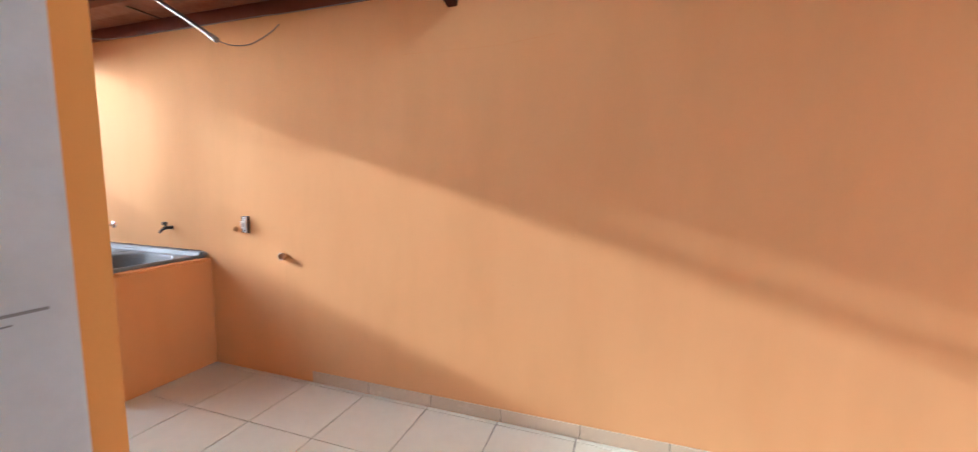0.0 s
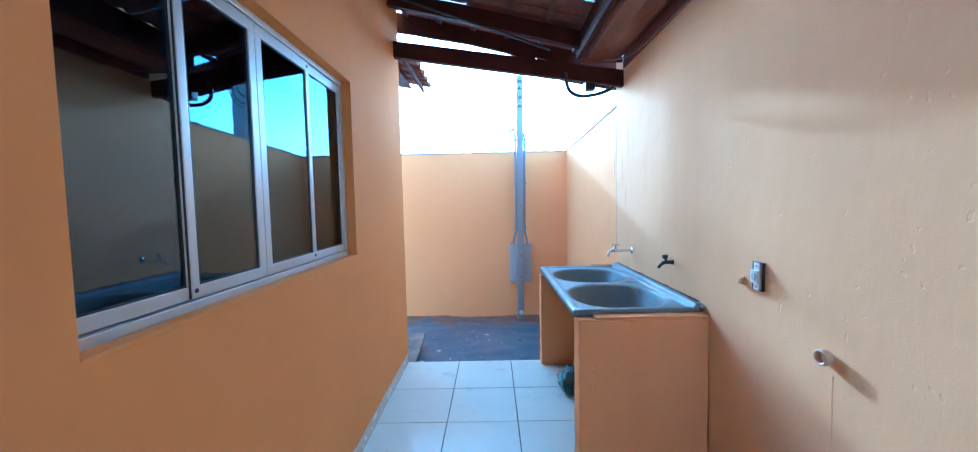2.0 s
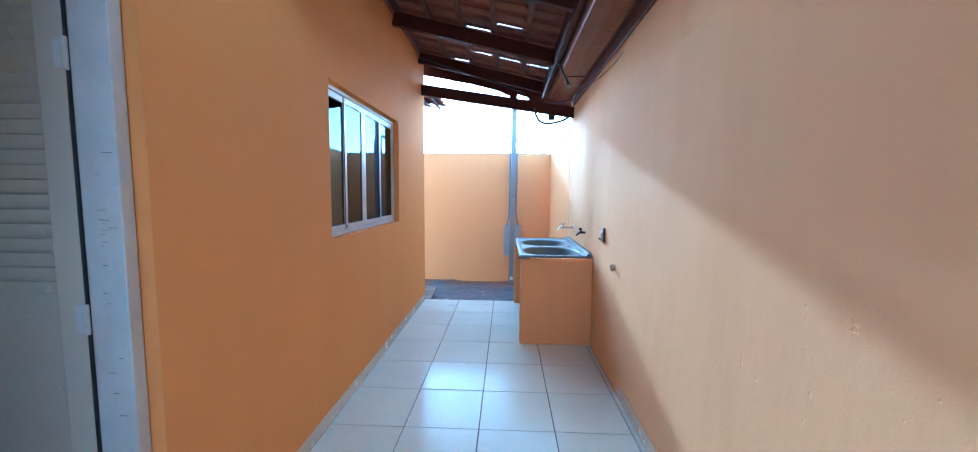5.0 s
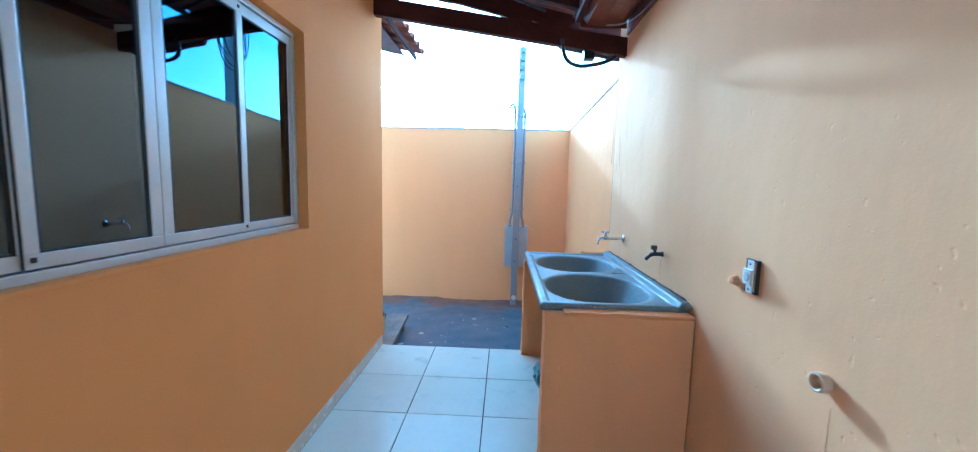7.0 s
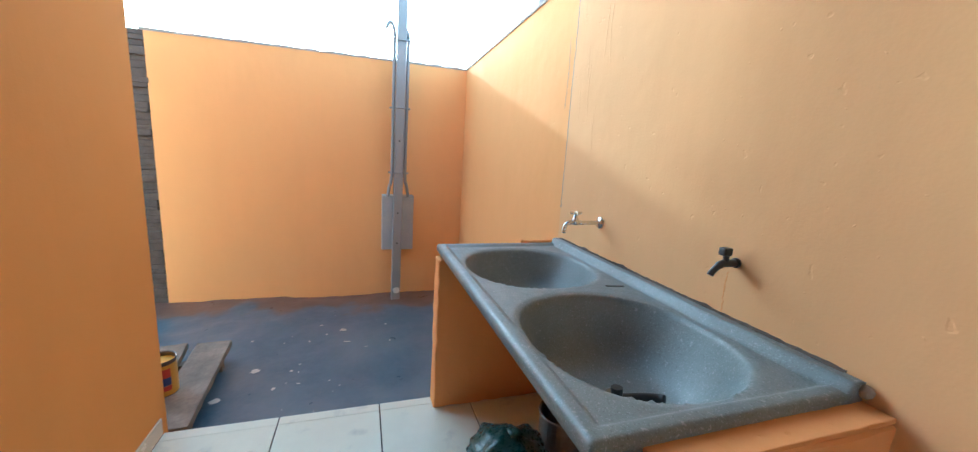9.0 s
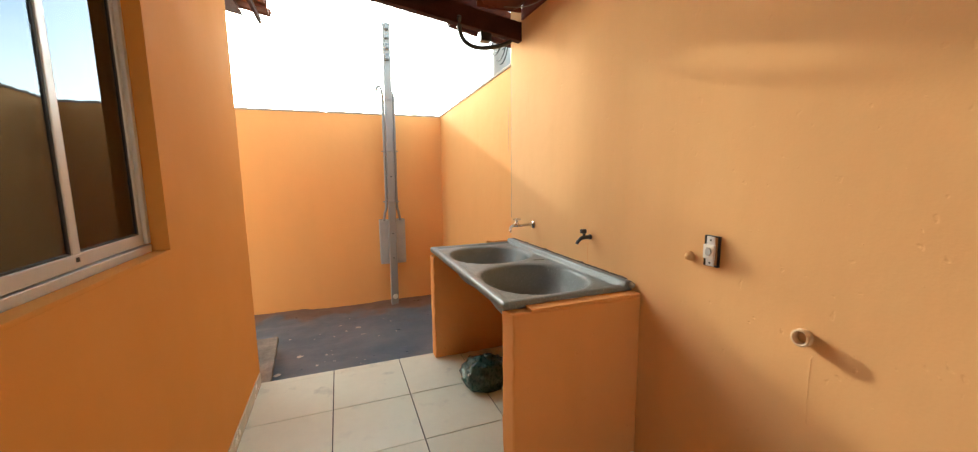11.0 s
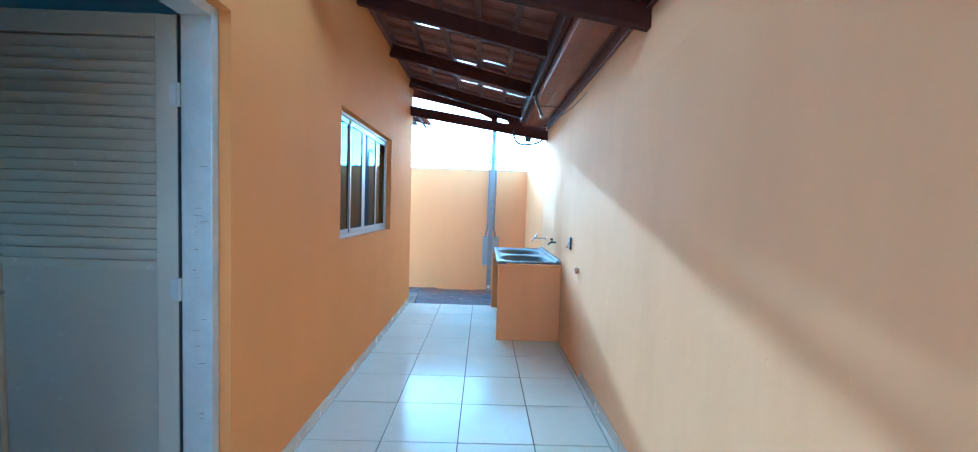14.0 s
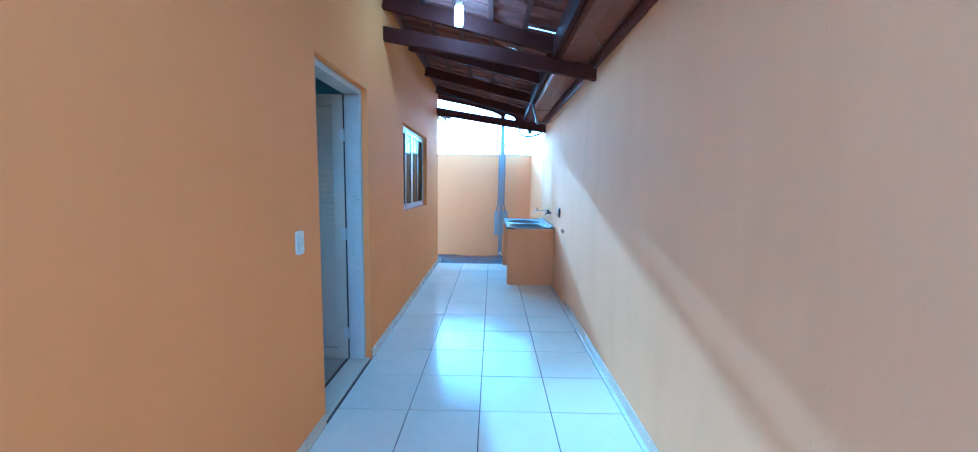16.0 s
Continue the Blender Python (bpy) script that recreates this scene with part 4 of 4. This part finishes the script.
# ---- electricity pole with meter box ----
mb = thing("meter_box", "grey electricity meter box on the yard wall", "meter box", pose(X_END, 1.24, 0.237))
part("housing", box(0.001, 0.115, -0.158, 0.158, 0, 0.568, 0.006), meter_grey, mb)
part("cover", box(0.116, 0.122, -0.150, 0.150, 0.008, 0.560, 0.003), meter_grey, mb)
pole = thing("service_pole", "square galvanised service entrance pole with conduits", "pole", pose(X_END + 0.175, 1.224, 0, -0.5))
part("post", box(-0.044, 0.044, -0.044, 0.044, -0.30, 3.14, 0.008), galvanised, pole)
for sy in (-1, 1):
    pts = curve_points([(0, sy * 0.10, 0.80), (0.0, sy * 0.085, 0.90), (0, sy * 0.064, 1.04), (0, sy * 0.064, 1.7), (0, sy * 0.064, 2.24), (0, sy * 0.064, 2.30)], 5)
    if sy < 0:
        pts += curve_points([(0, -0.068, 2.35), (0, -0.085, 2.41), (0, -0.115, 2.42), (0, -0.14, 2.37)], 5)
    else:
        pts += curve_points([(0, 0.058, 2.34), (0, 0.03, 2.39)], 4)
    part("conduit", tube(pts, 0.0155, 10), galvanised, pole, smooth=True)
for zz in (1.04, 1.66, 2.27):
    bm = tube(curve_points([(0.046, 0.085, zz), (0.05, 0, zz), (0.046, -0.085, zz), (0, -0.092, zz), (-0.046, -0.085, zz), (-0.05, 0, zz), (-0.046, 0.085, zz), (0, 0.092, zz), (0.046, 0.085, zz)], 3), 0.006, 6)
    part("strap", bm, galvanised, pole)
for zz in (0.33, 0.64, 1.35):
    part("bolt", lathe([(0.001, 0), (0.009, 0), (0.007, 0.006), (0.001, 0.007)], 8), rubber, pole, at=pose(0.044, 0, zz, 0, 90, 0))
part("end_cap", lathe([(0.002, 0), (0.034, 0), (0.03, 0.008), (0.002, 0.009)], 14), white_plastic, pole, "white round knock-out cap", at=pose(0.044, 0.005, -0.175, 0, 90, 0))
for zz in (2.75, 2.87, 2.99, 3.09):
    ins = part("insulator", lathe([(0.006, -0.035), (0.026, -0.03), (0.03, -0.015), (0.018, 0.0), (0.03, 0.015), (0.026, 0.03), (0.006, 0.035)], 14), ceramic, pole, at=pose(0.075, 0, zz), smooth=True)
part("rack", box(0.046, 0.052, -0.02, 0.02, 2.69, 3.14, 0.002), galvanised, pole)
part("service_wire", tube(curve_points([(0, -0.14, 2.38), (0, -0.165, 2.33), (0.0, -0.195, 2.39), (0.0, -0.23, 2.74), (0.02, -0.24, 2.91), (0.03, -0.16, 2.93), (0.06, -0.03, 2.89)], 7), 0.004, 6), cable_black, pole)

# ---- utility pole beyond the boundary wall ----
up = thing("utility_pole", "grey concrete utility pole with coiled cables", "pole", pose(-6.85, 2.95, 0))
part("shaft", tube([(0, 0, GROUND - 0.4), (0, 0, 8.5)], [0.15, 0.10], 12), concrete, up, smooth=True)
rng = random.Random(6)
for i in range(5):
    r = rng.uniform(0.22, 0.34)
    cz = 3.35 + rng.uniform(-0.08, 0.12)
    pts = [(0.16 + r * 0.9 * math.cos(a) * rng.uniform(0.96, 1.04), -0.16 + 0.03 * i, cz + r * 1.3 * math.sin(a)) for a in [k * 2 * math.pi / 14 for k in range(14)]]
    part("cable_coil", tube(curve_points(pts + pts[:1], 3), 0.008, 5), cable_black, up, smooth=True)
for i, zz in enumerate((5.6, 5.9, 6.2)):
    part("insulator", lathe([(0.01, -0.05), (0.04, -0.04), (0.03, 0.0), (0.04, 0.04), (0.01, 0.05)], 12), ceramic, up, at=pose(0.17, 0, zz), smooth=True)
wire = thing("service_cable", "thin black overhead service cable", "cable")
part("strand", tube(curve_points([(-6.68, 2.95, 5.6), (-6.6, 2.2, 4.0), (X_END + 0.24, 1.235, 3.07)], 8), 0.005, 5), cable_black, wire)

# ---- cables, rod and lamp under the roof ----
loop = thing("cable_loop", "thick black cable looping under the tie beam", "cable")
part("cable", tube(curve_points([(-4.04, 1.45, 2.43), (-4.1, 1.47, 2.37), (-4.12, 1.51, 2.30), (-4.12, 1.60, 2.265), (-4.11, 1.74, 2.28), (-4.1, 1.85, 2.325), (-4.1, 1.88, 2.39)], 6), 0.015, 10), cable_black, loop, smooth=True)
jb = thing("junction_box", "small dark junction box under the beam end", "box", pose(-4.115, 1.66, 2.325))
part("case", box(-0.035, 0.035, -0.04, 0.04, -0.02, 0.085, 0.006), black_plastic, jb)
rod = thing("hanging_rod", "thin metal rod hanging from the fascia", "rod")
part("bar", tube([(-2.74, 1.56, 2.55), (-2.165, 1.565, 2.212)], 0.012, 10), pot_metal, rod)
part("tip", tube([(-2.175, 1.565, 2.216), (-2.13, 1.566, 2.187)], 0.017, 10), pot_metal, rod)
part("cord", tube(curve_points([(-2.14, 1.57, 2.19), (-2.12, 1.65, 2.185), (-2.1, 1.76, 2.225), (-2.05, 1.86, 2.32), (-2.03, 1.915, 2.39)], 6), 0.003, 6), cable_grey, rod)
wire = thing("gutter_wire", "thin grey wire sagging along the gutter", "cable")
part("strand", tube(curve_points([(-3.95, 1.74, 2.49), (-3.7, 1.86, 2.44), (-3.0, 1.90, 2.445), (-2.2, 1.898, 2.45), (-1.9, 1.89, 2.44), (-1.0, 1.895, 2.455), (-0.45, 1.885, 2.47), (-0.2, 1.75, 2.497)], 8), 0.003, 6), cable_grey, wire)
cond = thing("roof_conduit", "thin dark conduit slanting under the rafters", "conduit")
part("pipe", tube([(-3.79, 0.10, 2.95), (-3.99, 1.32, 2.60)], 0.011, 8), cable_black, cond)
lamp = thing("ceiling_lamp", "lit white tube lamp hanging under the roof tiles", "lamp", pose(-0.5, 0.746, 2.685))
part("tube", lathe([(0.004, 0.0), (0.028, 0.004), (0.034, 0.02), (0.034, 0.135), (0.028, 0.15), (0.004, 0.152)], 20), lamp_mat, lamp, smooth=True)
part("socket", lathe([(0.004, 0.1525), (0.026, 0.1525), (0.024, 0.19), (0.012, 0.20), (0.004, 0.20)], 16), white_plastic, lamp, smooth=True)

# ---- house eave beside the yard ----
eave = thing("house_eave", "clay tile eave with dark fascia on the set-back house wall", "roof", pose(0, 0.085, 0), kind="structure")
part("fascia", box(-5.32, -4.30, -0.012, 0.012, 2.655, 2.70, 0.003), wood_dark, eave)
for y0_, y1_ in ((-0.36, -0.12), (-0.62, -0.38), (-0.88, -0.64), (-1.09, -0.90)):
    bm = box(-5.31, -4.30, y0_, y1_, 0, 0.018, 0.002)
    for v in bm.verts:
        v.co.z += 2.672 - 0.2 * v.co.y
    part("soffit_board", bm, wood_dark, eave)
for i in range(5):
    for j in range(3):
        piece("roof_tile", tile_me, eave, pose(-5.335 + i * 0.213, -0.285 - j * 0.30, 2.775 + j * 0.062, -11, 0, 0))

# ---- planks and paint can in the yard ----
for i, (px, py, a, w, l, zz) in enumerate(((-4.83, -0.045, 4, 0.20, 0.92, 0.0), (-4.85, -0.265, 8, 0.19, 0.86, 0.006))):
    pl = box(-l / 2, l / 2, -w / 2, w / 2, 0.0, 0.042, 0.006)
    bmesh.ops.subdivide_edges(pl, edges=[e for e in pl.edges if e.calc_length() > 0.5], cuts=16, use_grid_fill=True)
    for v in pl.verts:
        v.co.y += 0.006 * noise.noise((v.co.x * 9, i, v.co.z * 30))
        v.co.z += 0.003 * noise.noise((v.co.x * 7, v.co.y * 30, i))
    plank = part("plank", pl, plank_mat, at=pose(px, py, GROUND + 0.075 + zz, 0, 0, a))
    tagged(plank, "weathered grey wooden board lying beside the tiled floor", "plank", group="loose boards")
for px in (-5.1, -4.55):
    tagged(part("wood_block", box(-0.03, 0.03, -0.17, 0.17, 0, 0.085, 0.005), plank_mat, at=pose(px, -0.15, GROUND - 0.008, 0, 0, 6)), "short weathered wood block under the boards", "wood block", group="board supports")
can = thing("paint_can", "open yellow and red paint can with dark paint inside", "paint can", pose(-4.72, -0.150, GROUND + 0.109))
part("tin", lathe([(0.01, 0.0), (0.075, 0.0), (0.076, 0.004), (0.073, 0.008), (0.073, 0.20), (0.077, 0.205), (0.075, 0.21), (0.070, 0.206), (0.069, 0.05), (0.01, 0.05)], 32), can_tin, can)
part("paint", lathe([(0.002, 0.150), (0.068, 0.150), (0.068, 0.154), (0.002, 0.156)], 32), can_tin, can, "dark dried paint")
part("label", lathe([(0.0735, 0.012), (0.0742, 0.012), (0.0742, 0.185), (0.0735, 0.185)], 32), can_yellow, can, "yellow paper label")
for z0_, z1_, m_, nm_ in ((0.115, 0.165, can_red, "red band"), (0.07, 0.115, can_blue, "blue patch"), (0.04, 0.068, can_red, "red band")):
    bm = bmesh.new()
    ring = [(0.0748 * math.cos(a), 0.0748 * math.sin(a)) for a in np.linspace(-0.75, 1.0, 14)]
    vs = [(bm.verts.new((x, y, z0_)), bm.verts.new((x, y, z1_)), bm.verts.new((x * 0.985, y * 0.985, z1_)), bm.verts.new((x * 0.985, y * 0.985, z0_))) for x, y in ring]
    for a, b in zip(vs, vs[1:]):
        for k in range(4):
            bm.faces.new((a[k], a[(k + 1) % 4], b[(k + 1) % 4], b[k]))
    part("label_band", bm, m_, can, nm_)

# litter on the yard ground
bm = bmesh.new()
rng = random.Random(12)
for i in range(26):
    x, y = rng.uniform(-6.2, -4.5), rng.uniform(0.05, 1.15)
    s = rng.uniform(0.003, 0.014) if i > 3 else 0.03
    one = box(-s, s, -s * rng.uniform(0.2, 0.6), s * 0.4, 0, 0.003)
    for v in one.verts:
        v.co = pose(x, y, GROUND - 0.075 * max(0, min(1, (-4.4 - x) / 2.1)) + 0.018 * noise.noise((x * 1.7, y * 1.7, 0.3)) + 0.012 * noise.noise((x * 6, y * 6, 2)) + 0.002, 0, 0, rng.uniform(0, 180)) @ v.co
    merged(bm, one)
tagged(part("yard_litter", bm, litter), "scattered pale paper and chips on the dark yard ground", "litter", kind="stuff")

# ---- hairline cracks and drips on the boundary wall ----
def crack(points, width, material, label, seed):
    """A thin ragged line standing on the wall face."""
    bm = bmesh.new()
    pts = curve_points(points, 14)
    prev = None
    for i, p in enumerate(pts):
        w = width * (0.55 + 0.9 * abs(noise.noise((i * 0.37, seed, 0))))
        q = Vector(p) + Vector((0.006 * noise.noise((i * 0.5, seed, 5)), 0, 0.006 * noise.noise((i * 0.5, seed, 9))))
        d = (Vector(pts[min(i + 1, len(pts) - 1)]) - Vector(pts[max(i - 1, 0)])).normalized()
        n = Vector((-d.z, 0, d.x)) * w
        cur = [bm.verts.new(q + n), bm.verts.new(q + n * 0.3 + Vector((0, -0.0010, 0))), bm.verts.new(q - n)]
        if prev:
            for a, b in ((0, 1), (1, 2)):
                bm.faces.new((prev[a], prev[b], cur[b], cur[a]))
        prev = cur
    return part("crack", bm, material, wall_right, label)


crack([(-1.126, YR, 2.134), (-0.844, YR, 2.131), (-0.549, YR, 2.134), (-0.344, YR, 2.152), (-0.247, YR, 2.164)], 0.0007, tank_paint, "hairline crack in the plaster", 1)
crack([(-4.252, YR, 2.30), (-4.248, YR, 1.95), (-4.252, YR, 1.6), (-4.249, YR, 1.3), (-4.25, YR, 1.02)], 0.005, mortar_cap, "rough joint between old and new plaster", 2)
crack([(-4.31, YR, 1.9), (-4.30, YR, 1.72), (-4.31, YR, 1.55)], 0.003, mortar_cap, "short crack beside the plaster joint", 3)
crack([(-2.06, YR, 0.82), (-2.062, YR, 0.72), (-2.058, YR, 0.60)], 0.002, rough_wall_paint, "paint run below the drain pipe", 4)
crack([(-3.197, YR, 0.985), (-3.20, YR, 0.93), (-3.196, YR, 0.86)], 0.003, tank_paint, "brownish drip mark below the tap", 6)
rng = random.Random(27)
for i in range(7):
    cx, cz = rng.uniform(-4.2, -3.85), rng.uniform(1.15, 2.0)
    ln = rng.uniform(0.08, 0.3)
    crack([(cx, YR, cz + ln), (cx + rng.uniform(-0.01, 0.01), YR, cz + ln / 2), (cx + rng.uniform(-0.01, 0.01), YR, cz)], rng.uniform(0.003, 0.007), rough_wall_paint, "vertical brush ridge in the paint", 20 + i)
rng = random.Random(31)
pit_me = []
for k in range(4):
    bm = bmesh.new()
    ring = [bm.verts.new((math.cos(a) * rng.uniform(0.7, 1.3), 0, math.sin(a) * rng.uniform(0.5, 1.1))) for a in [i * math.pi / 4 for i in range(8)]]
    mid = bm.verts.new((0.2, -0.25, 0.1))
    for i in range(8):
        bm.faces.new((ring[i], ring[(i + 1) % 8], mid))
    pit_me.append(mesh_of("plaster_blob", bm, rough_wall_paint))
for i in range(210):
    x, z = (rng.uniform(-4.1, 1.9), rng.uniform(0.25, 2.35)) if i < 110 else (rng.gauss(-2.25, 0.45), rng.gauss(1.35, 0.35))
    sz = rng.uniform(0.0015, 0.004) if rng.random() < 0.88 else rng.uniform(0.002, 0.0036)
    piece("plaster_blob", pit_me[rng.randrange(4)], wall_right, pose(x, YR, z, 0, rng.uniform(0, 360), 0) @ Matrix.Diagonal((sz * 1.5, sz, sz, 1)))
